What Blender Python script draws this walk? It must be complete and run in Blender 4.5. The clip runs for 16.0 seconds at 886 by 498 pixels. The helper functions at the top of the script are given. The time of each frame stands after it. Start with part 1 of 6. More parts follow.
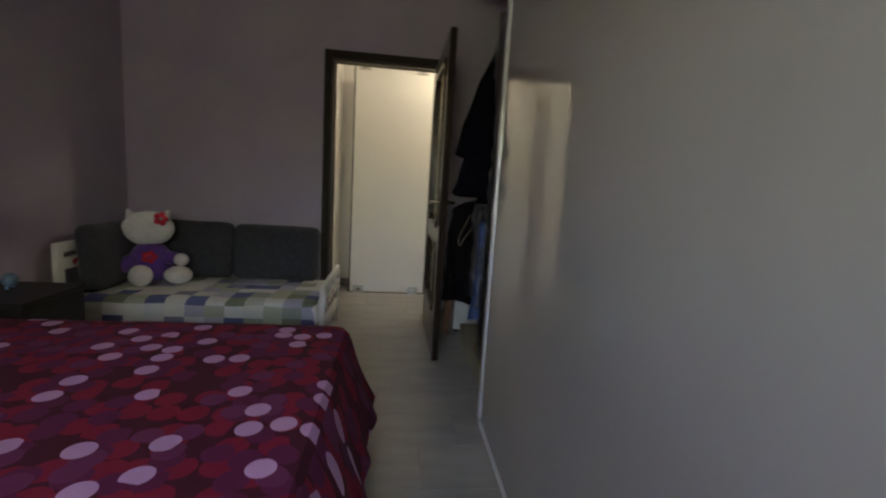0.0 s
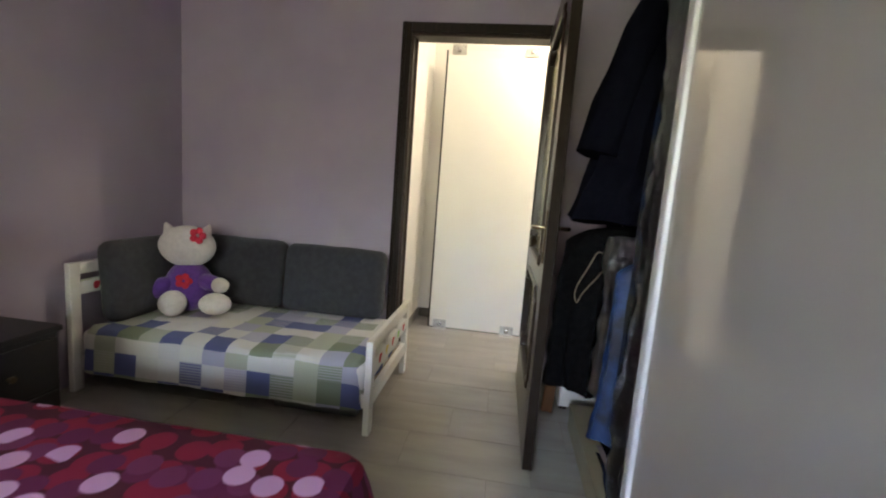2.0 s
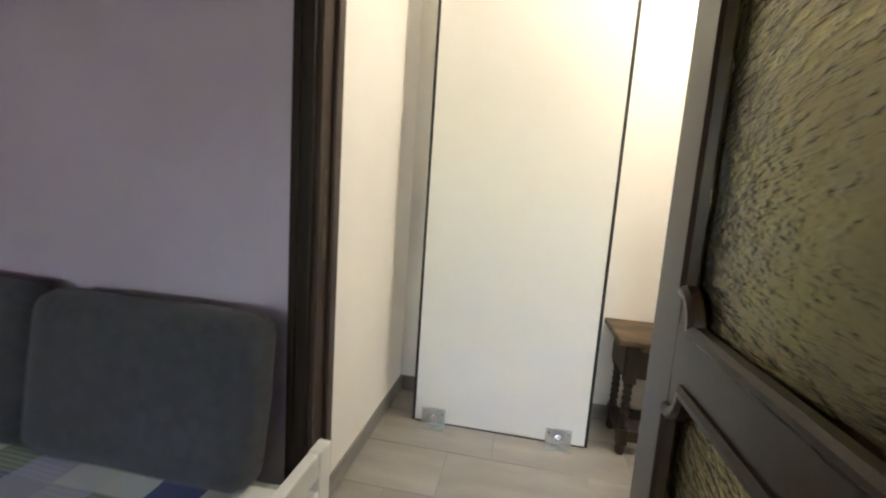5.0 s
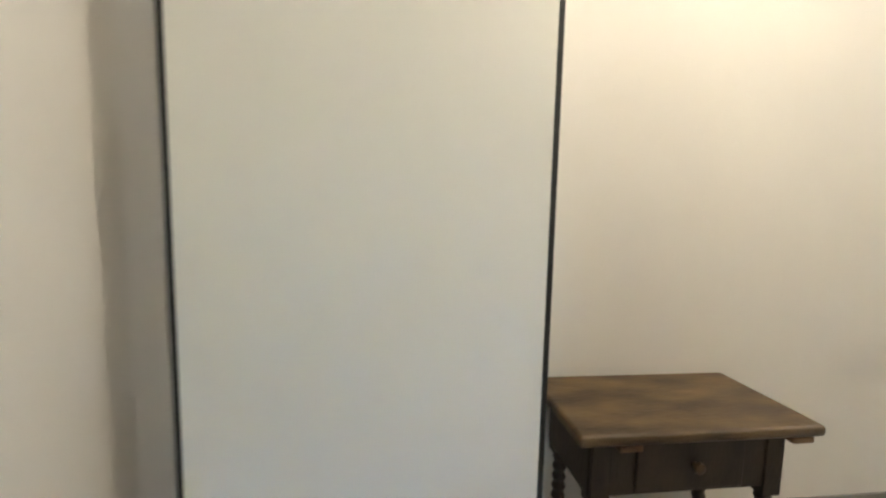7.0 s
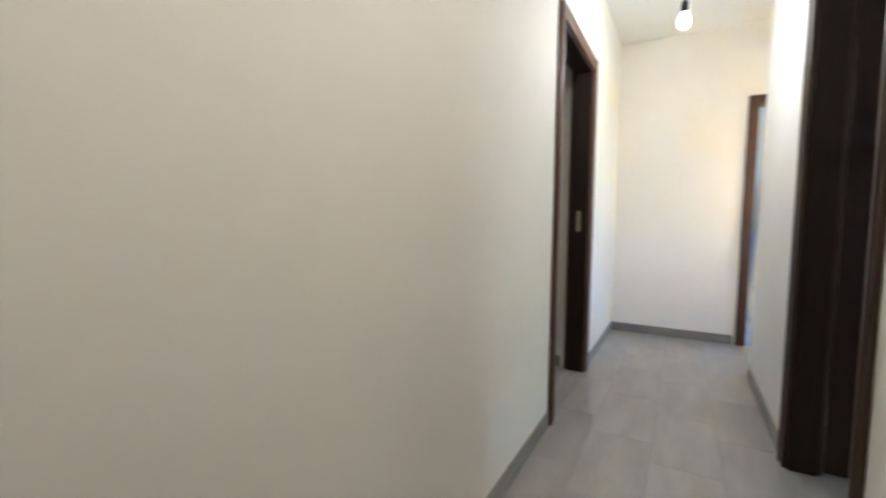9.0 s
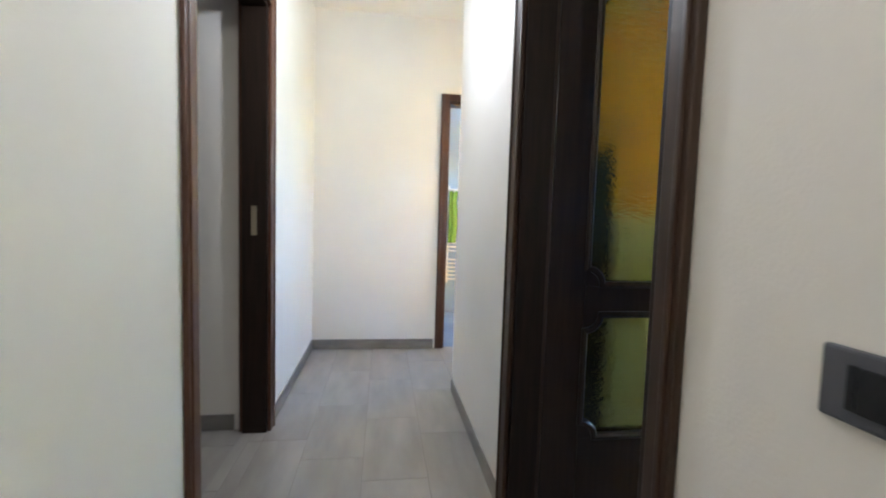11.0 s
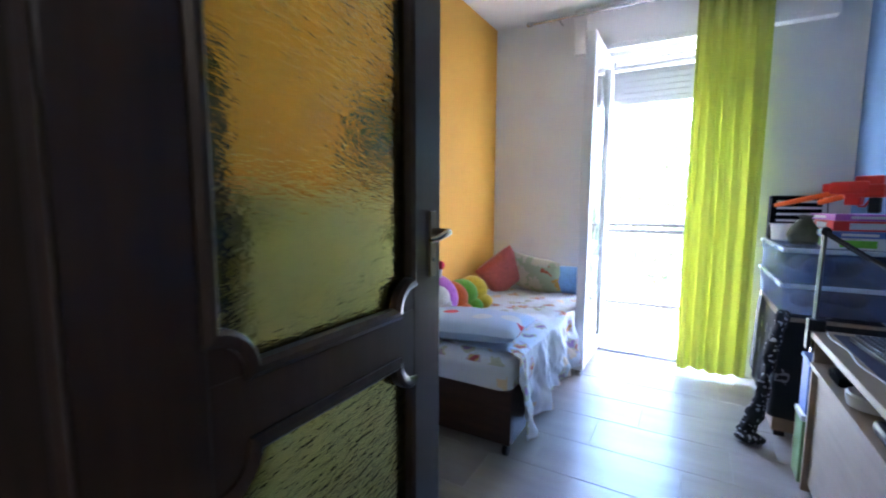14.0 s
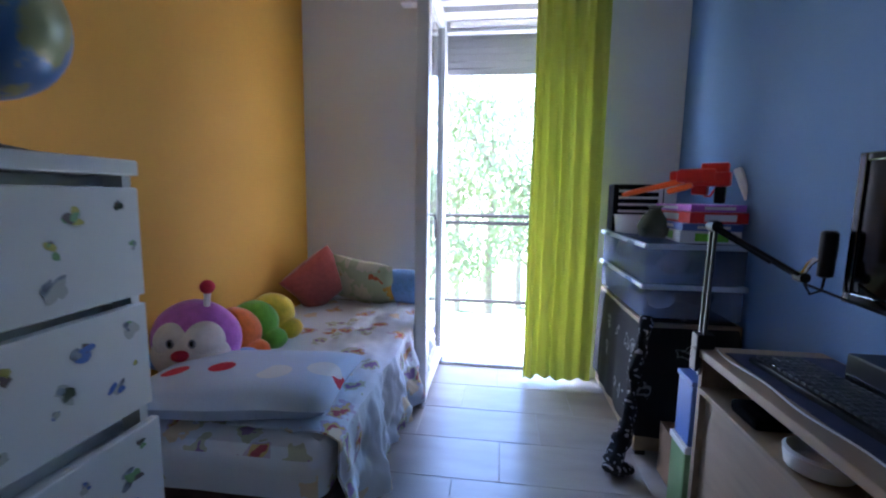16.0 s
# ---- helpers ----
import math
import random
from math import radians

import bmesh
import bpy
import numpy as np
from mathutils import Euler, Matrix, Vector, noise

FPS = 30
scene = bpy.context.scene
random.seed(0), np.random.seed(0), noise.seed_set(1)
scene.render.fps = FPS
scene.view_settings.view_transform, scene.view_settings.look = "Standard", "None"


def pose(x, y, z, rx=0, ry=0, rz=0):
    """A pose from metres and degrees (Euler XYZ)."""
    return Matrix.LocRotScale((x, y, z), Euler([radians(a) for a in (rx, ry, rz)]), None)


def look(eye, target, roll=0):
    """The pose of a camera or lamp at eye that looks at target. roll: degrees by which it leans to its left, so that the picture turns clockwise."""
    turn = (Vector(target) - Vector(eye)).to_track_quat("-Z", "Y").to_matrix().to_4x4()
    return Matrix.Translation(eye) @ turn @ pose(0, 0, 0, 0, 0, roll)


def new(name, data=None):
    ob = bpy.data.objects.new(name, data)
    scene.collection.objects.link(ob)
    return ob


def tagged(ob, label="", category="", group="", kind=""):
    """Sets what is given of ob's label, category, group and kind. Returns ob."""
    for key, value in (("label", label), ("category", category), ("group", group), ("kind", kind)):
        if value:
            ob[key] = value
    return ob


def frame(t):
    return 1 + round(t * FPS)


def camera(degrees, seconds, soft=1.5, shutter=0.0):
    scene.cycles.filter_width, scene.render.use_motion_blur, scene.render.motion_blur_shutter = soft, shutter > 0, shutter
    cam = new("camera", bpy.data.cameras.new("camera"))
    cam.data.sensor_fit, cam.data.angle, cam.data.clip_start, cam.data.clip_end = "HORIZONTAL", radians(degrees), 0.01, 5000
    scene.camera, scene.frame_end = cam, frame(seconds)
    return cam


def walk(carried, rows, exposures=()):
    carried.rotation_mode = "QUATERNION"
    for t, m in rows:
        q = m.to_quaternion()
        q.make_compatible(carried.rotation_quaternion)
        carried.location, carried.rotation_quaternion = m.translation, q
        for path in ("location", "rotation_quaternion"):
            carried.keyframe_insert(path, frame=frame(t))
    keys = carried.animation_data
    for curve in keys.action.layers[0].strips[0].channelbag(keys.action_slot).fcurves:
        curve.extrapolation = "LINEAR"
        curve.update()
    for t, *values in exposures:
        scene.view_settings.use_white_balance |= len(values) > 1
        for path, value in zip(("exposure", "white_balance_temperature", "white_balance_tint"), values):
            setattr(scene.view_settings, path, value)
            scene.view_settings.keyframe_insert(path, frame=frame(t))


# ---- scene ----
cam = camera(91.7, 16.0, soft=2.0, shutter=0.5)
PATH = [
    (0, (0.619, -3.62, 1.116), (0.853, -1.653, 0.837), 3.5),
    (0.5, (0.66, -3.427, 1.148), (0.665, -1.448, 0.857), 5.3),
    (1, (0.651, -3.187, 1.144), (0.59, -1.211, 0.839), 4.0),
    (1.5, (0.7, -2.916, 1.177), (0.603, -0.951, 0.815), 4.3),
    (2, (0.718, -2.692, 1.145), (0.465, -0.726, 0.878), 4.3),
    (2.5, (0.705, -2.392, 1.115), (0.446, -0.426, 0.856), 3.7),
    (3, (0.681, -2.126, 1.112), (0.462, -0.157, 0.834), 2.8),
    (3.5, (0.689, -1.825, 1.116), (0.235, 0.108, 0.877), 4.2),
    (5.8, (0.558, -0.648, 1.036), (0.398, 1.326, 0.758), 2.4),
    (6.2, (0.542, -0.451, 1.006), (0.559, 1.541, 0.828), 1.3),
    (6.5, (0.539, -0.31, 0.964), (0.716, 1.677, 0.817), 1.3),
    (7, (0.617, -0.091, 1.018), (0.862, 1.883, 0.811), 1.2),
    (7.5, (0.674, 0.122, 1.029), (1.359, 1.988, 0.809), 0.4),
    (8, (0.759, 0.331, 1.008), (1.95, 1.928, 0.828), -0.6),
    (8.5, (0.898, 0.428, 1.047), (2.404, 1.738, 0.914), 1.5),
    (9, (1.126, 0.518, 1.065), (2.87, 1.487, 0.92), 0.6),
    (9.5, (1.351, 0.54, 1.092), (3.285, 1.035, 0.98), 2.1),
    (11.8, (2.293, 0.525, 1.08), (4.209, -0.012, 0.87), 1.8),
    (12, (2.361, 0.518, 1.088), (4.251, -0.098, 0.868), 2.0),
    (12.5, (2.566, 0.432, 1.09), (4.398, -0.354, 0.927), 0.5),
    (13, (2.707, 0.339, 1.088), (4.395, -0.725, 0.953), 0.6),
    (13.5, (2.838, 0.238, 1.103), (4.076, -1.329, 0.987), -1.6),
    (14, (2.916, 0.119, 1.097), (3.908, -1.604, 0.883), 0.3),
    (14.5, (2.981, -0.076, 1.09), (3.78, -1.894, 0.849), 0.2),
    (15, (3.014, -0.225, 1.083), (3.639, -2.107, 0.825), -0.3),
    (15.5, (3.097, -0.424, 1.093), (3.428, -2.39, 0.926), 1.2),
    (16, (3.117, -0.578, 1.08), (3.371, -2.546, 0.828), 0.9),
]
EXPOSURES = [(0.0, 5.03, 7300, 9), (0.5, 5.62, 7300, 10), (1.5, 6.22, 7200, 10), (2.5, 6.6, 6900, 10), (3.5, 6.72, 6700, 10), (6.0, 6.08, 6600, 9), (7.5, 5.78, 6400, 9), (8.5, 5.47, 6200, 10), (9.5, 5.25, 5800, 10), (12.0, 5.28, 5650, 11), (13.0, 5.3, 5500, 14), (13.5, 5.42, 5400, 16), (14.5, 5.0, 5350, 20), (15.5, 4.4, 5300, 24), (16.0, 4.05, 5300, 22)]
walk(cam, [(t, look(e, g, r)) for t, e, g, r in PATH], EXPOSURES)

# ---- light ----
world = bpy.data.worlds.new("sky")
scene.world = world
world.use_nodes = True
_n = world.node_tree
_sky = _n.nodes.new("ShaderNodeTexSky")
_sky.sky_type, _sky.sun_disc = "NISHITA", False
_sky.sun_elevation, _sky.sun_rotation = radians(47.8), radians(101)
_n.links.new(_sky.outputs[0], _n.nodes["Background"].inputs[0])
_n.nodes["Background"].inputs[1].default_value = 0.15
_sun = new("sun", bpy.data.lights.new("sun", "SUN"))
_sun.data.energy, _sun.data.angle, _sun.data.color = 5.0, radians(0.5), (1, 0.96, 0.91)
_sun.matrix_world = look((8, -1.6, 9), (0, 0, 0))


def area(name, m, sx, sy, watts, color):
    a = new(name, bpy.data.lights.new(name, "AREA"))
    a.data.shape, a.data.size, a.data.size_y, a.data.energy, a.data.color = "RECTANGLE", sx, sy, watts, color
    a.matrix_world = m
    return a


def bulb(name, loc, watts, color, r=0.03):
    a = new(name, bpy.data.lights.new(name, "POINT"))
    a.data.energy, a.data.color, a.data.shadow_soft_size = watts, color, r
    a.location = loc
    return a


area("bedroom_window_sky", look((0.2, -4.98, 1.45), (0.2, 0, 1.75)), 1.0, 0.7, 0.31, (1.0, 0.91, 0.84))
bulb("corridor_bulb_light", (3.85, 0.56, 2.10), 0.46, (0.98, 0.97, 0.97), 0.03)
bulb("entry_bulb_light", (1.40, 0.44, 2.37), 0.42, (1.0, 0.90, 0.73), 0.05)

# ---- materials ----


def mat(name, color, rough=0.6, metal=0.0, color2=None, scale=6.0, mix=(0.35, 0.7), bump=0.0, bscale=60.0, coat=0.0, spec=0.5,
        stretch=(1, 1, 1), rnd=0.0, trans=0.0, sheen=0.0, emit=0.0, rvar=0.0):
    m = bpy.data.materials.new(name)
    m.use_nodes = True
    nt, L = m.node_tree, m.node_tree.links
    p = nt.nodes["Principled BSDF"]
    p.inputs["Roughness"].default_value = rough
    p.inputs["Metallic"].default_value = metal
    p.inputs["Coat Weight"].default_value = coat
    p.inputs["Coat Roughness"].default_value = 0.08
    p.inputs["Specular IOR Level"].default_value = spec
    p.inputs["Transmission Weight"].default_value = trans
    p.inputs["Sheen Weight"].default_value = sheen
    c = (*color, 1)
    p.inputs["Base Color"].default_value = c
    if emit:
        p.inputs["Emission Color"].default_value = c
        p.inputs["Emission Strength"].default_value = emit
    tc = nt.nodes.new("ShaderNodeTexCoord")
    mp = nt.nodes.new("ShaderNodeMapping")
    mp.inputs["Scale"].default_value = stretch
    L.new(tc.outputs["Object"], mp.inputs[0])
    vec = mp.outputs[0]
    if rnd:
        oi = nt.nodes.new("ShaderNodeObjectInfo")
        ad = nt.nodes.new("ShaderNodeVectorMath")
        sc = nt.nodes.new("ShaderNodeVectorMath")
        sc.operation, ad.operation = "SCALE", "ADD"
        cb = nt.nodes.new("ShaderNodeCombineXYZ")
        for i in range(3):
            L.new(oi.outputs["Random"], cb.inputs[i])
        sc.inputs["Scale"].default_value = 37.0
        L.new(cb.outputs[0], sc.inputs[0])
        L.new(vec, ad.inputs[0])
        L.new(sc.outputs[0], ad.inputs[1])
        vec = ad.outputs[0]
    out = None
    if color2:
        n1 = nt.nodes.new("ShaderNodeTexNoise")
        n1.inputs["Scale"].default_value, n1.inputs["Detail"].default_value = scale, 6
        L.new(vec, n1.inputs["Vector"])
        mr = nt.nodes.new("ShaderNodeMapRange")
        mr.inputs[1].default_value, mr.inputs[2].default_value = mix
        L.new(n1.outputs["Fac"], mr.inputs[0])
        mx = nt.nodes.new("ShaderNodeMix")
        mx.data_type = "RGBA"
        mx.inputs[6].default_value, mx.inputs[7].default_value = c, (*color2, 1)
        L.new(mr.outputs[0], mx.inputs[0])
        out = mx.outputs[2]
        if rvar:
            rr = nt.nodes.new("ShaderNodeMapRange")
            rr.inputs[3].default_value, rr.inputs[4].default_value = rough - rvar, rough + rvar
            L.new(n1.outputs["Fac"], rr.inputs[0])
            L.new(rr.outputs[0], p.inputs["Roughness"])
    if rnd and out:
        hs = nt.nodes.new("ShaderNodeHueSaturation")
        mr2 = nt.nodes.new("ShaderNodeMapRange")
        mr2.inputs[3].default_value, mr2.inputs[4].default_value = 1 - rnd, 1 + rnd
        L.new(oi.outputs["Random"], mr2.inputs[0])
        L.new(mr2.outputs[0], hs.inputs["Value"])
        L.new(out, hs.inputs["Color"])
        out = hs.outputs[0]
    if out:
        L.new(out, p.inputs["Base Color"])
    if bump:
        n2 = nt.nodes.new("ShaderNodeTexNoise")
        n2.inputs["Scale"].default_value, n2.inputs["Detail"].default_value = bscale, 4
        L.new(vec, n2.inputs["Vector"])
        b = nt.nodes.new("ShaderNodeBump")
        b.inputs["Strength"].default_value, b.inputs["Distance"].default_value = bump, 0.004
        L.new(n2.outputs["Fac"], b.inputs["Height"])
        L.new(b.outputs[0], p.inputs["Normal"])
    return m


M = {}
M["white_wall"] = mat("white_wall", (0.80, 0.77, 0.72), 0.75, color2=(0.75, 0.72, 0.67), scale=1.6, bump=0.15, bscale=180)
M["purple_wall"] = mat("purple_wall", (0.42, 0.36, 0.44), 0.8, color2=(0.37, 0.315, 0.395), scale=1.8, bump=0.2, bscale=160)
M["orange_wall"] = mat("orange_wall", (0.66, 0.36, 0.045), 0.75, color2=(0.60, 0.32, 0.035), scale=1.5, bump=0.2, bscale=160)
M["blue_wall"] = mat("blue_wall", (0.135, 0.232, 0.41), 0.75, color2=(0.12, 0.21, 0.375), scale=1.5, bump=0.2, bscale=160)
M["room_white"] = mat("room_white", (0.80, 0.80, 0.80), 0.8, color2=(0.75, 0.75, 0.755), scale=1.3, bump=0.15, bscale=180)
M["ceiling"] = mat("ceiling_paint", (0.8, 0.79, 0.77), 0.8, color2=(0.76, 0.75, 0.73), scale=1.5)
M["tile"] = mat("floor_tile", (0.265, 0.247, 0.226), 0.30, color2=(0.365, 0.342, 0.314), spec=0.75, scale=3.5, stretch=(0.8, 3, 1), mix=(0.3, 0.75), rnd=0.04)
M["grout"] = mat("grout", (0.42, 0.41, 0.40), 0.9, color2=(0.35, 0.34, 0.33), scale=8)
M["grout_dark"] = mat("grout_grey", (0.27, 0.25, 0.23), 0.6, color2=(0.24, 0.222, 0.205), scale=8)
M["skirting"] = mat("skirting", (0.20, 0.185, 0.17), 0.45, color2=(0.27, 0.25, 0.23), scale=5, stretch=(1, 1, 4))
M["bath_tile"] = mat("bath_tile", (0.30, 0.42, 0.66), 0.25, color2=(0.36, 0.48, 0.70), scale=4, rnd=0.05)
M["bath_wall"] = mat("bath_wall", (0.34, 0.46, 0.62), 0.35, color2=(0.31, 0.42, 0.58), scale=3)
M["dark_wood"] = mat("dark_varnished_wood", (0.022, 0.012, 0.007), 0.28, color2=(0.033, 0.018, 0.010), scale=9, stretch=(8, 8, 0.5), spec=0.38, bump=0.08, bscale=50)
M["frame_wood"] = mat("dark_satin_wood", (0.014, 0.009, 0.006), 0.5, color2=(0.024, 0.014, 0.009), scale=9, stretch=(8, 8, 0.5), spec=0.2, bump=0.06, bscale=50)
M["casing_wood"] = mat("brown_satin_wood", (0.034, 0.019, 0.012), 0.45, color2=(0.055, 0.031, 0.020), scale=9, stretch=(8, 8, 0.5), spec=0.3, bump=0.06, bscale=50)
M["lever_brass"] = mat("polished_brass", (0.50, 0.44, 0.32), 0.22, 1.0, color2=(0.40, 0.34, 0.24), scale=25)
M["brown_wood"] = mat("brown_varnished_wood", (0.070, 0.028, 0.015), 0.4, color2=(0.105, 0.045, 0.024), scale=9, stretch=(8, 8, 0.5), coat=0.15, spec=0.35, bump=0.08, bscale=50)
M["old_wood"] = mat("old_oak", (0.040, 0.023, 0.009), 0.45, color2=(0.17, 0.105, 0.042), scale=3.2, stretch=(1.6, 4, 3), mix=(0.36, 0.72), bump=0.4, bscale=28)
M["old_wood_dark"] = mat("old_oak_dark", (0.020, 0.013, 0.008), 0.5, color2=(0.045, 0.029, 0.016), scale=6, stretch=(3, 3, 1), bump=0.3, bscale=35)
M["beech"] = mat("beech_laminate", (0.30, 0.225, 0.145), 0.5, color2=(0.235, 0.175, 0.112), scale=6, stretch=(4, 0.6, 4), bump=0.05)
M["bed_wood"] = mat("walnut_bed", (0.045, 0.020, 0.013), 0.4, color2=(0.075, 0.035, 0.022), scale=7, stretch=(0.8, 4, 4), bump=0.1)
M["panel"] = mat("white_laminate", (0.80, 0.785, 0.745), 0.45, color2=(0.77, 0.755, 0.715), scale=1.2)
M["black"] = mat("black_rubber", (0.012, 0.012, 0.012), 0.5, color2=(0.02, 0.02, 0.02), scale=20)
M["black_plastic"] = mat("black_plastic", (0.010, 0.010, 0.012), 0.4, color2=(0.014, 0.014, 0.016), scale=40, spec=0.25)
M["zinc"] = mat("galvanised_steel", (0.55, 0.55, 0.53), 0.4, 1.0, color2=(0.42, 0.42, 0.41), scale=25)
M["steel"] = mat("steel", (0.62, 0.62, 0.62), 0.25, 1.0)
# Dark matt colour that keeps window glare off the door edges.
M["raw_edge"] = mat("dull_dark_glare_free_edge", (0.016, 0.010, 0.007), 0.7, color2=(0.024, 0.015, 0.010), scale=12, stretch=(8, 8, 0.5), spec=0.15, bump=0.1, bscale=60)
M["bronze"] = mat("bronze", (0.14, 0.105, 0.065), 0.42, 0.9, color2=(0.09, 0.068, 0.043), scale=20)
M["white_paint"] = mat("white_lacquer", (0.78, 0.77, 0.74), 0.4, color2=(0.74, 0.73, 0.70), scale=3)
M["white_plastic"] = mat("white_plastic", (0.78, 0.79, 0.80), 0.35, color2=(0.73, 0.74, 0.75), scale=2)
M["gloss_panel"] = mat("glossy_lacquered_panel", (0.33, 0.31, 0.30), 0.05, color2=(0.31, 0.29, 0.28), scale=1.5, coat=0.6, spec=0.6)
M["alu"] = mat("white_aluminium", (0.60, 0.60, 0.61), 0.4, 0.1, color2=(0.56, 0.56, 0.57), scale=4)
M["beige"] = mat("beige_melamine", (0.34, 0.30, 0.20), 0.6, color2=(0.30, 0.26, 0.17), scale=3)
M["grey_felt"] = mat("dark_grey_felt", (0.036, 0.036, 0.041), 0.95, color2=(0.048, 0.048, 0.054), scale=30, bump=0.4, bscale=220, sheen=0.1)
M["plush_white"] = mat("white_plush", (0.74, 0.71, 0.67), 0.95, color2=(0.64, 0.61, 0.57), scale=40, bump=0.6, bscale=160, sheen=0.5)
M["plush_purple"] = mat("purple_plush", (0.13, 0.045, 0.30), 0.95, color2=(0.10, 0.035, 0.24), scale=40, bump=0.6, bscale=160, sheen=0.4)
M["plush_red"] = mat("red_plush", (0.62, 0.03, 0.06), 0.9, color2=(0.5, 0.02, 0.05), scale=30, bump=0.4, bscale=160)


def plush(name, c):
    M[name] = mat(name, c, 0.95, color2=tuple(v * 0.8 for v in c), scale=40, bump=0.6, bscale=150, sheen=0.4)


for _k, _c in (("plush_lilac", (0.55, 0.16, 0.62)), ("plush_orange", (0.85, 0.20, 0.02)), ("plush_green", (0.22, 0.62, 0.05)), ("plush_yellow", (0.82, 0.62, 0.03)), ("plush_blue", (0.22, 0.45, 0.82)), ("cloth_red", (0.52, 0.12, 0.10))):
    plush(_k, _c)
M["navy"] = mat("navy_wool", (0.0025, 0.0028, 0.0055), 0.95, color2=(0.004, 0.0045, 0.008), scale=40, bump=0.4, bscale=200, spec=0.03)
M["black_cloth"] = mat("black_cloth", (0.003, 0.003, 0.0035), 0.95, color2=(0.006, 0.006, 0.0065), scale=40, bump=0.4, bscale=200, spec=0.03)
M["blue_cloth"] = mat("blue_cloth", (0.003, 0.013, 0.046), 0.85, color2=(0.018, 0.017, 0.014), scale=9, mix=(0.44, 0.58), bump=0.5, bscale=40, spec=0.2)
M["plum_cloth"] = mat("plum_cloth", (0.030, 0.024, 0.036), 0.9, color2=(0.055, 0.040, 0.050), scale=9, bump=0.4, bscale=60)
M["brown_cloth"] = mat("brown_cloth", (0.010, 0.010, 0.012), 0.9, color2=(0.055, 0.050, 0.036), scale=7, stretch=(1, 1, 0.6), mix=(0.42, 0.66), bump=0.5, bscale=40, spec=0.2)
M["blue_bag"] = mat("blue_polythene", (0.003, 0.030, 0.115), 0.45, color2=(0.004, 0.007, 0.018), scale=11, mix=(0.44, 0.64), bump=0.8, bscale=30)
M["pink_cloth"] = mat("pale_pink_cloth", (0.34, 0.27, 0.27), 0.9, color2=(0.26, 0.2, 0.21), scale=8, bump=0.4, bscale=60)
M["peg_wood"] = mat("worn_peg_wood", (0.20, 0.11, 0.05), 0.5, color2=(0.12, 0.065, 0.03), scale=12)
M["plank_pine"] = mat("brown_pine", (0.19, 0.075, 0.022), 0.5, color2=(0.13, 0.05, 0.016), scale=8, stretch=(6, 6, 0.6))
M["grey_pvc"] = mat("grey_translucent_plastic", (0.16, 0.16, 0.165), 0.35, color2=(0.12, 0.12, 0.125), scale=7)
M["cord"] = mat("beige_cord", (0.24, 0.20, 0.15), 0.9)
M["curtain"] = mat("lime_curtain", (0.47, 0.50, 0.12), 0.85, color2=(0.40, 0.43, 0.095), scale=5, stretch=(3, 3, 0.4))
_nt = M["curtain"].node_tree
_tr = _nt.nodes.new("ShaderNodeBsdfTranslucent")
_tr.inputs[0].default_value = (0.60, 0.61, 0.17, 1)
_ms = _nt.nodes.new("ShaderNodeMixShader")
_ms.inputs[0].default_value = 0.38
_nt.links.new(_nt.nodes["Principled BSDF"].outputs[0], _ms.inputs[1])
_nt.links.new(_tr.outputs[0], _ms.inputs[2])
_nt.links.new(_ms.outputs[0], _nt.nodes["Material Output"].inputs[0])
M["leather"] = mat("dark_lamp_cloth", (0.05, 0.025, 0.05), 0.9, color2=(0.04, 0.02, 0.04), scale=30)
M["black_wood"] = mat("black_brown_veneer", (0.009, 0.007, 0.0065), 0.45, color2=(0.014, 0.011, 0.010), scale=8, stretch=(1, 6, 6))
M["navy_pad"] = mat("navy_desk_mat", (0.020, 0.025, 0.062), 0.75, color2=(0.026, 0.031, 0.072), scale=30, bump=0.2, bscale=300)
M["cardboard"] = mat("cardboard", (0.26, 0.16, 0.085), 0.85, color2=(0.21, 0.13, 0.07), scale=6)
M["red_plastic"] = mat("red_plastic", (0.65, 0.025, 0.015), 0.35)
M["orange_plastic"] = mat("orange_plastic", (0.90, 0.14, 0.01), 0.35)
M["blue_plastic"] = mat("blue_plastic", (0.10, 0.18, 0.50), 0.4)
M["green_plastic"] = mat("green_plastic", (0.22, 0.38, 0.16), 0.5)
M["screen"] = mat("screen_glass", (0.006, 0.006, 0.007), 0.06, coat=0.3)
M["grass"] = mat("grass", (0.07, 0.11, 0.03), 0.9, color2=(0.11, 0.14, 0.05), scale=1.5)
M["bark"] = mat("bark", (0.22, 0.18, 0.13), 0.9, color2=(0.29, 0.24, 0.18), scale=8, bump=0.5, bscale=20)
M["leaf"] = mat("leaf", (0.17, 0.22, 0.09), 0.6, color2=(0.28, 0.31, 0.16), scale=0.8)
M["balcony"] = mat("balcony_tile", (0.60, 0.58, 0.55), 0.6, color2=(0.53, 0.51, 0.48), scale=4)
M["rail_paint"] = mat("dark_rail_paint", (0.012, 0.011, 0.010), 0.6, spec=0.2)
M["sky_blue_cloth"] = mat("pale_blue_cotton", (0.50, 0.60, 0.76), 0.9, color2=(0.44, 0.54, 0.71), scale=3, bump=0.25, bscale=120)


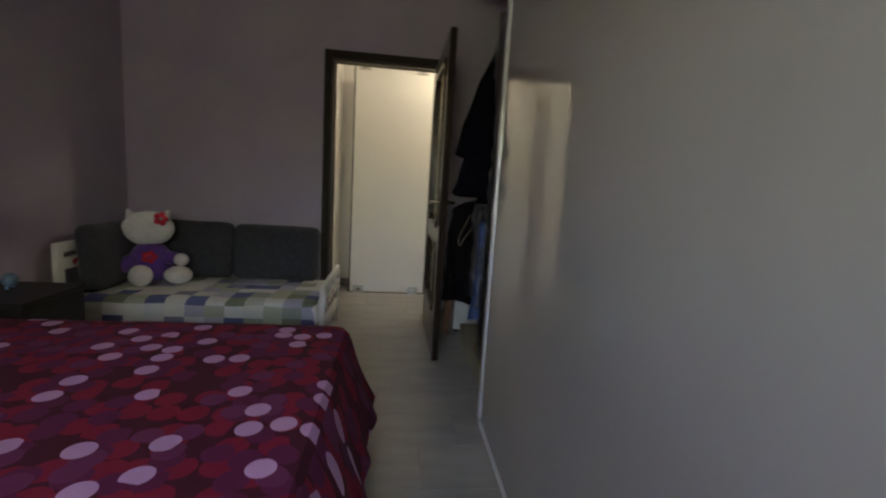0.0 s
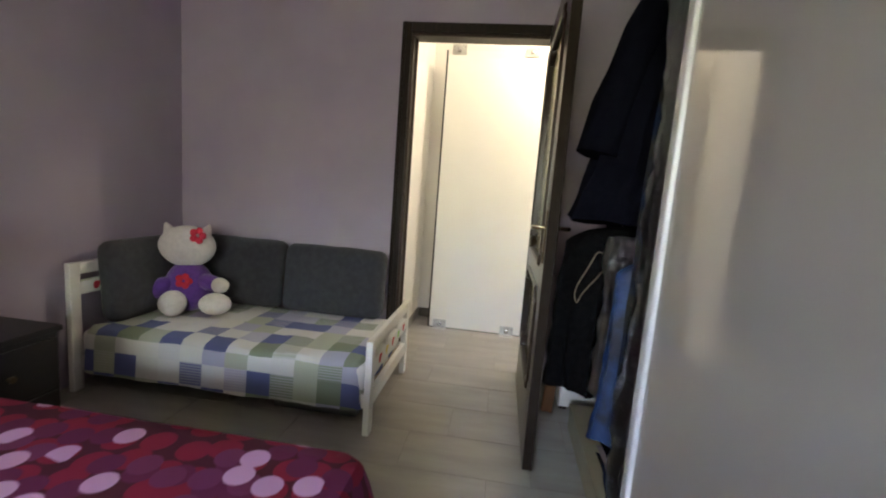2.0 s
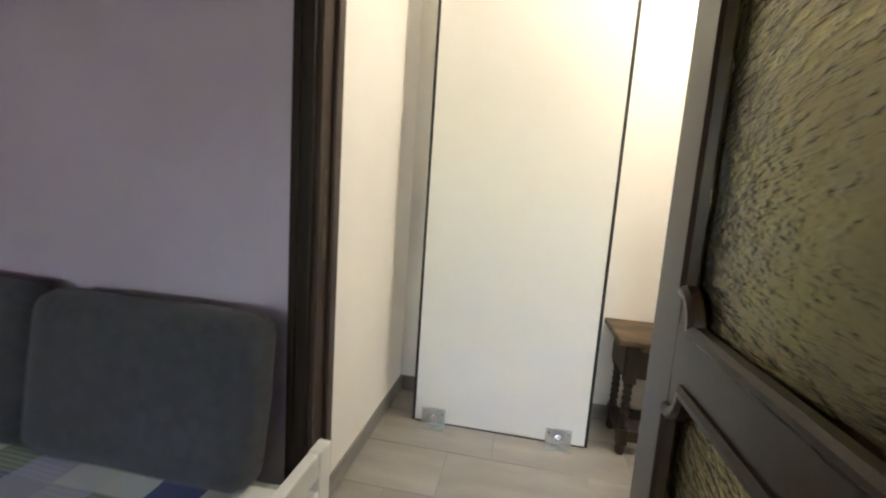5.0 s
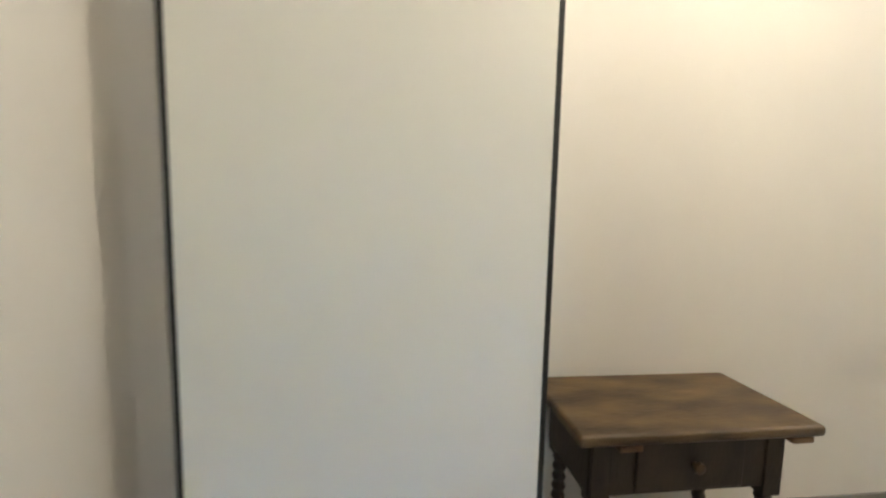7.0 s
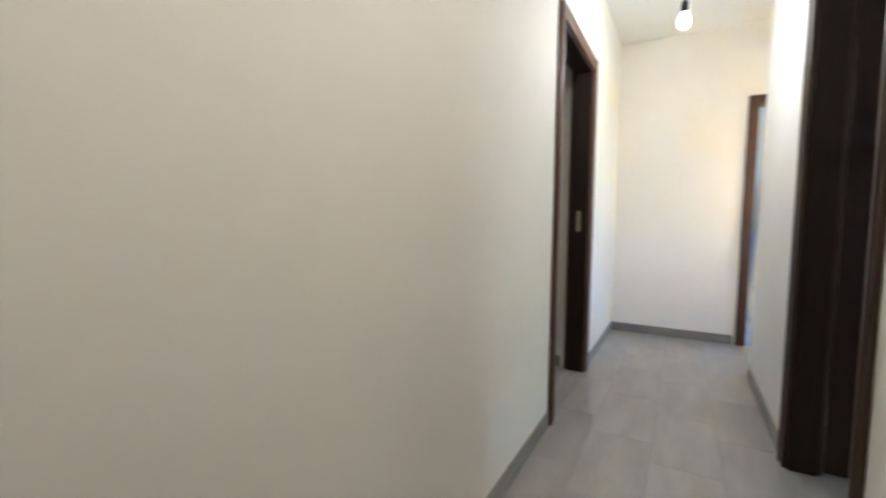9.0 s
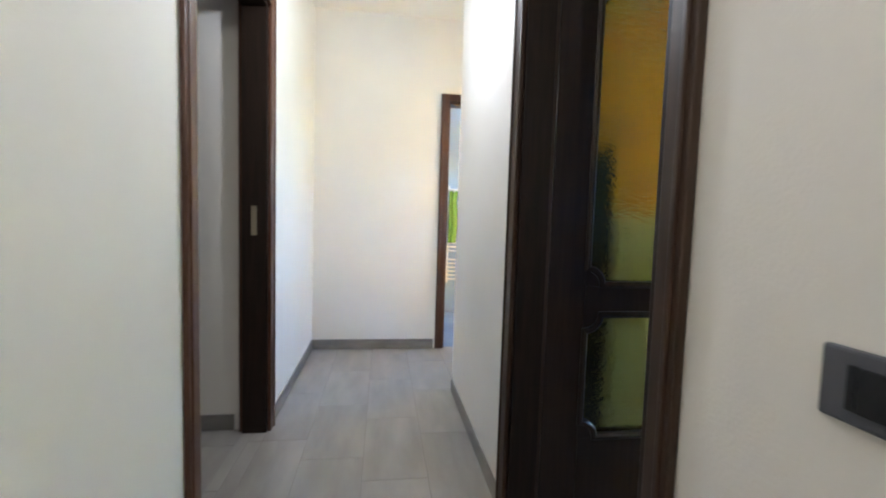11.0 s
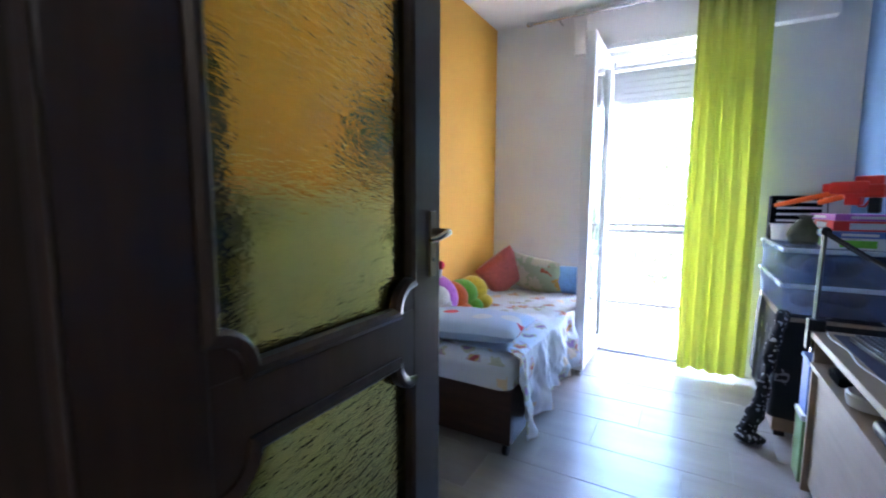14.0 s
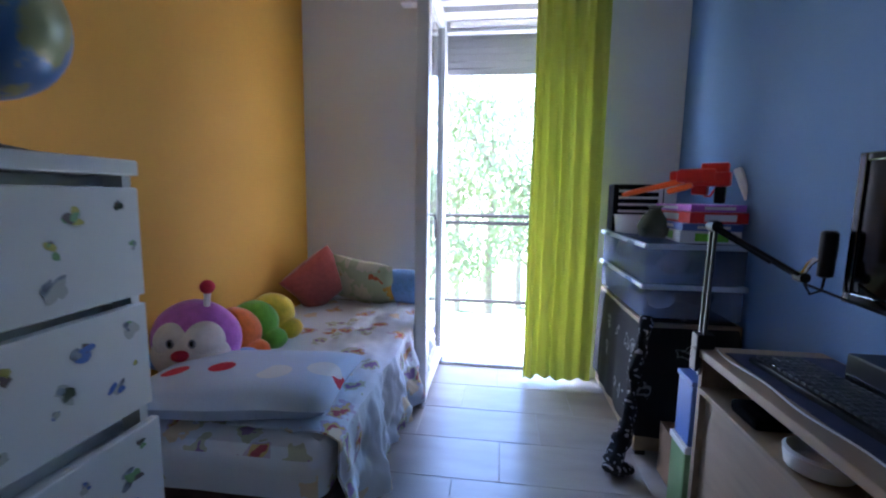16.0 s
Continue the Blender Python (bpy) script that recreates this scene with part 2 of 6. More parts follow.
def cells(name, base, spots, scale, size, seed_scale=1.0, rough=0.9, stretch=(1, 1, 1), bump=0.2, warp=0.0):
    """Cloth with round printed spots, each in one of several colours."""
    m = mat(name, base, rough, bump=bump, bscale=140)
    nt, L = m.node_tree, m.node_tree.links
    p = nt.nodes["Principled BSDF"]
    tc = nt.nodes.new("ShaderNodeTexCoord")
    mp = nt.nodes.new("ShaderNodeMapping")
    mp.inputs["Scale"].default_value = stretch
    L.new(tc.outputs["UV"], mp.inputs[0])
    prev = None
    src = mp.outputs[0]
    if warp:
        wn = nt.nodes.new("ShaderNodeTexNoise")
        wn.inputs["Scale"].default_value = 22.0
        L.new(mp.outputs[0], wn.inputs["Vector"])
        ws = nt.nodes.new("ShaderNodeVectorMath")
        ws.operation = "SCALE"
        ws.inputs["Scale"].default_value = warp
        L.new(wn.outputs["Color"], ws.inputs[0])
        wa = nt.nodes.new("ShaderNodeVectorMath")
        L.new(mp.outputs[0], wa.inputs[0])
        L.new(ws.outputs[0], wa.inputs[1])
        src = wa.outputs[0]
    for k, (lo, col, sz, off) in enumerate(spots):
        v = nt.nodes.new("ShaderNodeTexVoronoi")
        v.voronoi_dimensions = "2D"
        v.inputs["Scale"].default_value = scale * seed_scale
        v.inputs["Randomness"].default_value = 0.55
        ad = nt.nodes.new("ShaderNodeVectorMath")
        ad.inputs[1].default_value = (off, off * 1.7, 0)
        L.new(src, ad.inputs[0])
        L.new(ad.outputs[0], v.inputs["Vector"])
        lt = nt.nodes.new("ShaderNodeMath")
        lt.operation = "LESS_THAN"
        lt.inputs[1].default_value = sz
        L.new(v.outputs["Distance"], lt.inputs[0])
        sp = nt.nodes.new("ShaderNodeSeparateColor")
        L.new(v.outputs["Color"], sp.inputs[0])
        gt = nt.nodes.new("ShaderNodeMath")
        gt.operation = "GREATER_THAN"
        gt.inputs[1].default_value = lo
        L.new(sp.outputs[0], gt.inputs[0])
        mu = nt.nodes.new("ShaderNodeMath")
        mu.operation = "MULTIPLY"
        L.new(lt.outputs[0], mu.inputs[0])
        L.new(gt.outputs[0], mu.inputs[1])
        mx = nt.nodes.new("ShaderNodeMix")
        mx.data_type = "RGBA"
        mx.inputs[6].default_value, mx.inputs[7].default_value = (*base, 1), (*col, 1)
        if prev:
            L.new(prev, mx.inputs[6])
        L.new(mu.outputs[0], mx.inputs[0])
        prev = mx.outputs[2]
    L.new(prev, p.inputs["Base Color"])
    return m


M["dots"] = cells("crimson_dotted_cotton", (0.065, 0.0005, 0.014), [(0.20, (0.22, 0.0008, 0.028), 0.47, 0.0), (0.46, (0.115, 0.006, 0.055), 0.43, 3.3), (0.70, (0.15, 0.020, 0.085), 0.42, 7.9), (0.80, (0.56, 0.32, 0.55), 0.40, 12.1)], 12.0, 0.4)
M["print"] = cells("blue_printed_cotton", (0.66, 0.72, 0.80), [(0.70, (0.52, 0.46, 0.60), 0.33, 0.0), (0.70, (0.58, 0.44, 0.20), 0.22, 0.0), (0.70, (0.42, 0.10, 0.12), 0.12, 0.0), (0.72, (0.48, 0.52, 0.40), 0.30, 3.3), (0.72, (0.30, 0.20, 0.40), 0.16, 3.3), (0.80, (0.70, 0.60, 0.45), 0.30, 7.9)], 7.5, 0.3, warp=0.14)


def patchwork(name):
    """Quilt print: squares in white, blue, sage and lilac with fine stripes."""
    m = mat(name, (0.6, 0.6, 0.6), 0.9, bump=0.25, bscale=120)
    nt, L = m.node_tree, m.node_tree.links
    p = nt.nodes["Principled BSDF"]
    tc = nt.nodes.new("ShaderNodeTexCoord")
    v = nt.nodes.new("ShaderNodeTexVoronoi")
    v.voronoi_dimensions = "2D"
    v.distance = "CHEBYCHEV"
    v.inputs["Scale"].default_value, v.inputs["Randomness"].default_value = 8.5, 0.0
    L.new(tc.outputs["UV"], v.inputs["Vector"])
    sp = nt.nodes.new("ShaderNodeSeparateColor")
    L.new(v.outputs["Color"], sp.inputs[0])
    cr = nt.nodes.new("ShaderNodeValToRGB")
    cr.color_ramp.interpolation = "CONSTANT"
    cols = [(0.0, (0.66, 0.66, 0.62)), (0.30, (0.10, 0.12, 0.27)), (0.44, (0.62, 0.62, 0.60)), (0.56, (0.20, 0.24, 0.17)), (0.70, (0.40, 0.40, 0.52)), (0.84, (0.42, 0.45, 0.36))]
    e = cr.color_ramp.elements
    e[0].position, e[0].color = cols[0][0], (*cols[0][1], 1)
    e[1].position, e[1].color = cols[1][0], (*cols[1][1], 1)
    for pos, c in cols[2:]:
        q = e.new(pos)
        q.color = (*c, 1)
    L.new(sp.outputs[0], cr.inputs[0])
    w = nt.nodes.new("ShaderNodeTexWave")
    w.inputs["Scale"].default_value, w.bands_direction = 22.0, "Y"
    L.new(tc.outputs["UV"], w.inputs["Vector"])
    gt = nt.nodes.new("ShaderNodeMath")
    gt.operation = "GREATER_THAN"
    gt.inputs[1].default_value = 0.6
    L.new(sp.outputs[1], gt.inputs[0])
    mu = nt.nodes.new("ShaderNodeMath")
    mu.operation = "MULTIPLY"
    L.new(gt.outputs[0], mu.inputs[0])
    L.new(w.outputs["Fac"], mu.inputs[1])
    m2 = nt.nodes.new("ShaderNodeMath")
    m2.operation = "MULTIPLY"
    m2.inputs[1].default_value = 0.5
    L.new(mu.outputs[0], m2.inputs[0])
    mx = nt.nodes.new("ShaderNodeMix")
    mx.data_type = "RGBA"
    mx.inputs[7].default_value = (0.62, 0.63, 0.68, 1)
    L.new(cr.outputs[0], mx.inputs[6])
    L.new(m2.outputs[0], mx.inputs[0])
    L.new(mx.outputs[2], p.inputs["Base Color"])
    return m


M["patchwork"] = patchwork("patchwork_quilt")


def glass(name, color, rough, bump=0.0, bscale=30.0):
    m = bpy.data.materials.new(name)
    m.use_nodes = True
    nt, L = m.node_tree, m.node_tree.links
    p = nt.nodes["Principled BSDF"]
    p.inputs["Base Color"].default_value = (*color, 1)
    p.inputs["Roughness"].default_value = rough
    p.inputs["Transmission Weight"].default_value = 1.0
    p.inputs["IOR"].default_value = 1.45
    if bump:
        tc = nt.nodes.new("ShaderNodeTexCoord")
        v = nt.nodes.new("ShaderNodeTexNoise")
        v.inputs["Scale"].default_value, v.inputs["Detail"].default_value = bscale, 3.0
        mp = nt.nodes.new("ShaderNodeMapping")
        mp.inputs["Scale"].default_value = (0.55, 0.55, 1.7)
        L.new(tc.outputs["Object"], mp.inputs[0])
        L.new(mp.outputs[0], v.inputs["Vector"])
        b = nt.nodes.new("ShaderNodeBump")
        b.inputs["Strength"].default_value, b.inputs["Distance"].default_value = bump, 0.0065
        L.new(v.outputs["Fac"], b.inputs["Height"])
        L.new(b.outputs[0], p.inputs["Normal"])
    return m


M["cathedral"] = glass("yellow_textured_glass", (0.80, 0.71, 0.22), 0.09, 1.0, 40)
M["clear"] = glass("clear_glass", (0.95, 0.97, 0.96), 0.0)
M["frosted"] = mat("translucent_plastic", (0.40, 0.44, 0.54), 0.22, color2=(0.33, 0.37, 0.47), scale=5)
_nt = M["frosted"].node_tree
_tp = _nt.nodes.new("ShaderNodeBsdfTransparent")
_tp.inputs[0].default_value = (0.80, 0.84, 0.92, 1)
_tr = _nt.nodes.new("ShaderNodeBsdfTranslucent")
_tr.inputs[0].default_value = (0.60, 0.66, 0.80, 1)
_m1, _m2 = _nt.nodes.new("ShaderNodeMixShader"), _nt.nodes.new("ShaderNodeMixShader")
_m1.inputs[0].default_value, _m2.inputs[0].default_value = 0.4, 0.72
_nt.links.new(_nt.nodes["Principled BSDF"].outputs[0], _m1.inputs[1])
_nt.links.new(_tr.outputs[0], _m1.inputs[2])
_nt.links.new(_m1.outputs[0], _m2.inputs[1])
_nt.links.new(_tp.outputs[0], _m2.inputs[2])
_nt.links.new(_m2.outputs[0], _nt.nodes["Material Output"].inputs[0])
M["polythene"] = glass("polythene_film", (0.66, 0.66, 0.69), 0.34, 0.9, 45)
M["bulb"] = mat("lit_bulb", (1.0, 0.93, 0.82), 0.4, emit=1.2)

# ---- mesh helpers ----


def add_box(bm, x0, x1, y0, y1, z0, z1, bevel=0.0, seg=2):
    r = bmesh.ops.create_cube(bm, size=1)
    vs = r["verts"]
    bmesh.ops.scale(bm, vec=(x1 - x0, y1 - y0, z1 - z0), verts=vs)
    bmesh.ops.translate(bm, vec=((x0 + x1) / 2, (y0 + y1) / 2, (z0 + z1) / 2), verts=vs)
    if bevel:
        es = list({e for v in vs for e in v.link_edges})
        bmesh.ops.bevel(bm, geom=es, offset=bevel, segments=seg, affect="EDGES", profile=0.5)
    return vs


def bx(x0, x1, y0, y1, z0, z1, bevel=0.0, seg=2):
    bm = bmesh.new()
    add_box(bm, min(x0, x1), max(x0, x1), min(y0, y1), max(y0, y1), min(z0, z1), max(z0, z1), bevel, seg)
    return bm


def add_lathe(bm, profile, m=None, n=16):
    """Turned shape from (radius, height) pairs about z, laid by the pose m."""
    m = m or Matrix()
    rings = []
    for r, z in profile:
        rings.append([bm.verts.new(m @ Vector((r * math.cos(2 * math.pi * i / n), r * math.sin(2 * math.pi * i / n), z))) for i in range(n)])
    for a, b in zip(rings, rings[1:]):
        for i in range(n):
            bm.faces.new((a[i], a[(i + 1) % n], b[(i + 1) % n], b[i]))
    bm.faces.new(rings[0][::-1])
    bm.faces.new(rings[-1])
    return bm


def lathe(profile, m=None, n=16):
    return add_lathe(bmesh.new(), profile, m, n)


def add_tube(bm, pts, r, n=8, closed=False):
    """A tube of radius r (or one radius a point) along points."""
    pts = [Vector(p) for p in pts]
    rr = r if isinstance(r, (list, tuple)) else [r] * len(pts)
    rings = []
    N = len(pts)
    for i, p in enumerate(pts):
        a = pts[(i - 1) % N] if closed or i else p
        b = pts[(i + 1) % N] if closed or i < N - 1 else p
        d = (b - a).normalized()
        u = d.cross(Vector((0.31, 0.17, 0.93)))
        if u.length < 0.1:
            u = d.cross(Vector((1, 0, 0)))
        u.normalize()
        w = d.cross(u)
        rings.append([bm.verts.new(p + rr[i] * (math.cos(2 * math.pi * k / n) * u + math.sin(2 * math.pi * k / n) * w)) for k in range(n)])
    for i in range(N if closed else N - 1):
        a, b = rings[i], rings[(i + 1) % N]
        for k in range(n):
            bm.faces.new((a[k], a[(k + 1) % n], b[(k + 1) % n], b[k]))
    if not closed:
        bm.faces.new(rings[0][::-1])
        bm.faces.new(rings[-1])
    return bm


def tube(pts, r, n=8, closed=False):
    return add_tube(bmesh.new(), pts, r, n, closed)


def add_ball(bm, c, s, seg=20, rings=14, m=None, mi=0):
    r = bmesh.ops.create_uvsphere(bm, u_segments=seg, v_segments=rings, radius=1)
    vs = r["verts"]
    bmesh.ops.scale(bm, vec=s, verts=vs)
    if m:
        bmesh.ops.transform(bm, matrix=m, verts=vs)
    bmesh.ops.translate(bm, vec=c, verts=vs)
    for f in {f for v in vs for f in v.link_faces}:
        f.material_index = mi
    return vs


def add_sweep(bm, path, w, h, y, back=0.0):
    """A closed moulding of width w, standing h out of the plane y, along a path of (x, z)."""
    N = len(path)
    rings = []
    for i in range(N):
        a, b, p = Vector(path[i - 1]), Vector(path[(i + 1) % N]), Vector(path[i])
        d1, d2 = (p - a).normalized(), (b - p).normalized()
        n1, n2 = Vector((-d1.y, d1.x)), Vector((-d2.y, d2.x))
        nn = n1 + n2
        nn = nn / max(0.5, nn.length_squared / 2) if nn.length > 0.2 else n1
        q = [(-0.5, back), (-0.5, h * 0.5), (-0.15, h), (0.2, h), (0.5, h * 0.4), (0.5, back)]
        rings.append([bm.verts.new((p.x + nn.x * w * u, y + v, p.y + nn.y * w * u)) for u, v in q])
    for i in range(N):
        a, b = rings[i], rings[(i + 1) % N]
        for k in range(6):
            bm.faces.new((a[k], a[(k + 1) % 6], b[(k + 1) % 6], b[k]))
    return bm


def mesh_of(bm, name, smooth=True, uv=None):
    bmesh.ops.recalc_face_normals(bm, faces=bm.faces[:])
    me = bpy.data.meshes.new(name)
    if uv:
        lay = bm.loops.layers.uv.new("UVMap")
        for f in bm.faces:
            for lp in f.loops:
                lp[lay].uv = uv(lp.vert.co, f.normal)
    bm.to_mesh(me)
    bm.free()
    if smooth:
        me.shade_smooth()
        me.set_sharp_from_angle(angle=radians(38))
        for q in me.polygons:
            if q.area > 0.0002 and max(abs(c) for c in q.normal) > 0.99995:
                q.use_smooth = False
    return me


def part(name, bm, material, parent=None, label="", smooth=True, uv=None, m=None):
    me = mesh_of(bm, name, smooth, uv)
    for q in (material if isinstance(material, (list, tuple)) else [material]):
        me.materials.append(M[q])
    ob = new(name, me)
    ob.parent = parent
    if m:
        ob.matrix_basis = m
    if label:
        ob["label"] = label
    return ob


def thing(name, m, label, category, group="", kind=""):
    ob = new(name)
    ob.matrix_basis = m
    ob.empty_display_size = 0.1
    return tagged(ob, label, category, group, kind)


def solid(name, bm, material, label, category="", group="", kind="", uv=None, m=None, smooth=True):
    return tagged(part(name, bm, material, None, "", smooth, uv, m), label, category, group, kind)


def wall(name, boxes, material, label):
    bm = bmesh.new()
    for x0, x1, y0, y1, z0, z1 in boxes:
        add_box(bm, x0, x1, y0, y1, z0 if z0 else -0.11, z1)
    return solid(name, bm, material, label, "wall", kind="structure", smooth=False)


def soften(bm, amount, scale=4.0, seed=0.0):
    for v in bm.verts:
        d = noise.noise_vector(v.co * scale + Vector((seed, seed * 1.3, seed * 0.7)))
        v.co += d * amount


def pillow_bm(w, d, h, nx=22, ny=16, p=2.6):
    """A stuffed pillow w by d, h thick, centred, lying flat."""
    bm = bmesh.new()
    grid = {}
    for s in (1, -1):
        for i in range(nx + 1):
            for j in range(ny + 1):
                u, v = i / nx * 2 - 1, j / ny * 2 - 1
                t = max(0.0, (1 - abs(u) ** p) * (1 - abs(v) ** p)) ** 0.42
                edge = i in (0, nx) or j in (0, ny)
                pin = 1 - 0.05 * (1 - abs(v)) * (abs(u) ** 6) - 0.05 * (1 - abs(u)) * (abs(v) ** 6)
                key = (0 if edge else s, i, j)
                if key not in grid:
                    grid[key] = bm.verts.new((u * w / 2 * pin, v * d / 2 * pin, s * h / 2 * t))
        for i in range(nx):
            for j in range(ny):
                q = [grid.get((s, a, b)) or grid.get((0, a, b)) for a, b in ((i, j), (i + 1, j), (i + 1, j + 1), (i, j + 1))]
                bm.faces.new(q)
    return bm


def cloth_bm(f, nu, nv, thick=0.006):
    """A cloth with thickness over the surface f(u, v), u and v from 0 to 1."""
    bm = bmesh.new()
    g = [[Vector(f(i / nu, j / nv)) for j in range(nv + 1)] for i in range(nu + 1)]
    def nrm(i, j):
        a = g[min(i + 1, nu)][j] - g[max(i - 1, 0)][j]
        b = g[i][min(j + 1, nv)] - g[i][max(j - 1, 0)]
        n = a.cross(b)
        return n.normalized() if n.length > 1e-9 else Vector((0, 0, 1))
    top = [[bm.verts.new(g[i][j] + nrm(i, j) * thick / 2) for j in range(nv + 1)] for i in range(nu + 1)]
    bot = [[bm.verts.new(g[i][j] - nrm(i, j) * thick / 2) for j in range(nv + 1)] for i in range(nu + 1)]
    for i in range(nu):
        for j in range(nv):
            bm.faces.new((top[i][j], top[i + 1][j], top[i + 1][j + 1], top[i][j + 1]))
            bm.faces.new((bot[i][j], bot[i][j + 1], bot[i + 1][j + 1], bot[i + 1][j]))
    for i in range(nu):
        bm.faces.new((top[i][0], bot[i][0], bot[i + 1][0], top[i + 1][0]))
        bm.faces.new((top[i][nv], top[i + 1][nv], bot[i + 1][nv], bot[i][nv]))
    for j in range(nv):
        bm.faces.new((top[0][j], top[0][j + 1], bot[0][j + 1], bot[0][j]))
        bm.faces.new((top[nu][j], bot[nu][j], bot[nu][j + 1], top[nu][j + 1]))
    return bm


def planar_uv(co, n):
    """Printed cloth: laid flat on top, running on down the sides."""
    if abs(n.z) > 0.6:
        return (co.x, co.y)
    if abs(n.x) > abs(n.y):
        return (co.x - (co.z if n.x < 0 else -co.z), co.y)
    return (co.x, co.y + (co.z if n.y < 0 else -co.z))

# ---- structure ----
H1, H2 = 2.68, 2.43          # ceilings: bedroom and corridor; small room
wall("wall_bedroom_door_side", [(-1.42, 0.086, -0.035, 0.05, 0, H1), (1.002, 1.78, -0.035, 0.05, 0, H1), (0.086, 1.002, -0.035, 0.05, 2.074, H1)], "purple_wall", "lilac-grey painted bedroom wall beside the door")
wall("wall_bedroom_side", [(-1.54, -1.42, -5.1, 0.05, 0, H1)], "purple_wall", "lilac-grey painted bedroom wall behind the beds")
wall("wall_bedroom_closet_side", [(1.78, 1.9, -5.1, 0.05, 0, H1)], "purple_wall", "lilac-grey painted wall behind the wardrobe")
wall("wall_bedroom_window_side", [(-1.42, -0.3, -5.1, -5.0, 0, H1), (0.7, 1.78, -5.1, -5.0, 0, H1), (-0.3, 0.7, -5.1, -5.0, 1.8, H1), (-0.3, 0.7, -5.1, -5.0, 0, 1.1)], "purple_wall", "lilac-grey painted bedroom wall with the window")
wall("wall_corridor_rooms_side", [(-0.06, 0.086, 0.05, 0.08, 0, H1), (1.002, 2.624, 0.05, 0.08, 0, H1), (3.42, 4.62, 0.05, 0.08, 0, H1), (0.086, 1.002, 0.05, 0.08, 2.074, H1), (2.624, 3.42, 0.05, 0.08, 2.08, H1),
                                  (2.02, 2.624, -0.02, 0.05, 0, H1), (3.42, 4.62, -0.02, 0.05, 0, H1), (2.624, 3.42, -0.02, 0.05, 2.08, H1)], "white_wall", "warm white plastered corridor wall with two door openings")
wall("wall_corridor_end_left", [(-0.06, 0.04, 0.08, 1.2, 0, H1)], "white_wall", "warm white plastered end wall of the corridor")
wall("wall_corridor_long", [(0.04, 3.34, 1.085, 1.2, 0, H1), (4.18, 5.65, 1.085, 1.2, 0, H1), (3.34, 4.18, 1.085, 1.2, 2.065, H1)], "white_wall", "warm white plastered long corridor wall with a doorway")
wall("wall_corridor_far_end", [(5.53, 5.65, 0.03, 1.085, 0, H1), (5.53, 5.65, -0.95, -0.77, 0, H1), (5.53, 5.65, -0.77, 0.03, 2.04, H1)], "white_wall", "white plastered far end wall beside the bathroom door")
wall("wall_recess_side", [(4.50, 4.62, -0.95, -0.02, 0, H1)], "white_wall", "white plastered return wall of the corridor")
wall("wall_recess_back", [(4.50, 4.72, -1.05, -0.95, 0, H1), (5.42, 5.53, -1.05, -0.95, 0, H1), (4.72, 5.42, -1.05, -0.95, 0, 0.85), (4.72, 5.42, -1.05, -0.95, 2.05, H1)], "white_wall", "white plastered back wall of the recess")
wall("wall_side_room_right", [(4.21, 4.33, 1.2, 3.2, 0, H1)], "white_wall", "white plastered wall of the side room")
wall("wall_side_room_left", [(2.2, 2.3, 1.2, 3.2, 0, H1)], "white_wall", "white plastered wall of the side room")
wall("wall_side_room_back", [(2.2, 4.33, 3.2, 3.3, 0, H1)], "white_wall", "white plastered back wall of the side room")
wall("wall_kid_orange", [(4.31, 4.43, -3.3, -0.02, 0, H2)], "orange_wall", "orange painted bedroom wall along the bed")
wall("wall_kid_blue", [(2.02, 2.14, -3.3, -0.02, 0, H2)], "blue_wall", "blue painted bedroom wall behind the desk")
wall("wall_kid_window_side", [(3.52, 4.31, -3.42, -3.14, 0, H2), (2.14, 2.62, -3.42, -3.14, 0, H2), (2.62, 3.52, -3.42, -3.14, 2.10, H2)], "room_white", "white painted wall around the balcony door")
wall("wall_bath_back", [(6.9, 7.0, -1.2, 1.0, 0, H1)], "bath_wall", "pale blue tiled bathroom back wall")
wall("wall_bath_side", [(5.65, 6.9, 0.9, 1.0, 0, H1)], "bath_wall", "pale blue tiled bathroom side wall")
wall("wall_bath_window_side", [(5.65, 6.05, -1.3, -1.2, 0, H1), (6.5, 6.9, -1.3, -1.2, 0, H1), (6.05, 6.5, -1.3, -1.2, 0, 1.45), (6.05, 6.5, -1.3, -1.2, 1.80, H1)], "bath_wall", "pale blue tiled bathroom wall with a window")
wall("ceiling", [(-1.54, 1.9, -5.1, 0.065, H1, H1 + 0.1), (-0.06, 5.65, 0.065, 1.2, H1, H1 + 0.1), (4.5, 5.65, -1.05, 0.065, H1, H1 + 0.1), (2.2, 4.33, 1.2, 3.3, H1, H1 + 0.1), (5.65, 7.0, -1.3, 1.2, H1, H1 + 0.1)], "ceiling", "white painted ceiling of bedroom and corridor")
wall("ceiling_kid_room", [(2.02, 4.43, -3.42, -0.02, H2, H2 + 0.1)], "ceiling", "white painted ceiling of the small bedroom")


def skirt(name, boxes, material="skirting"):
    bm = bmesh.new()
    for b in boxes:
        add_box(bm, *b, bevel=0.003, seg=1)
    return solid(name, bm, material, "grey ceramic skirting along the wall", "baseboard", kind="structure")


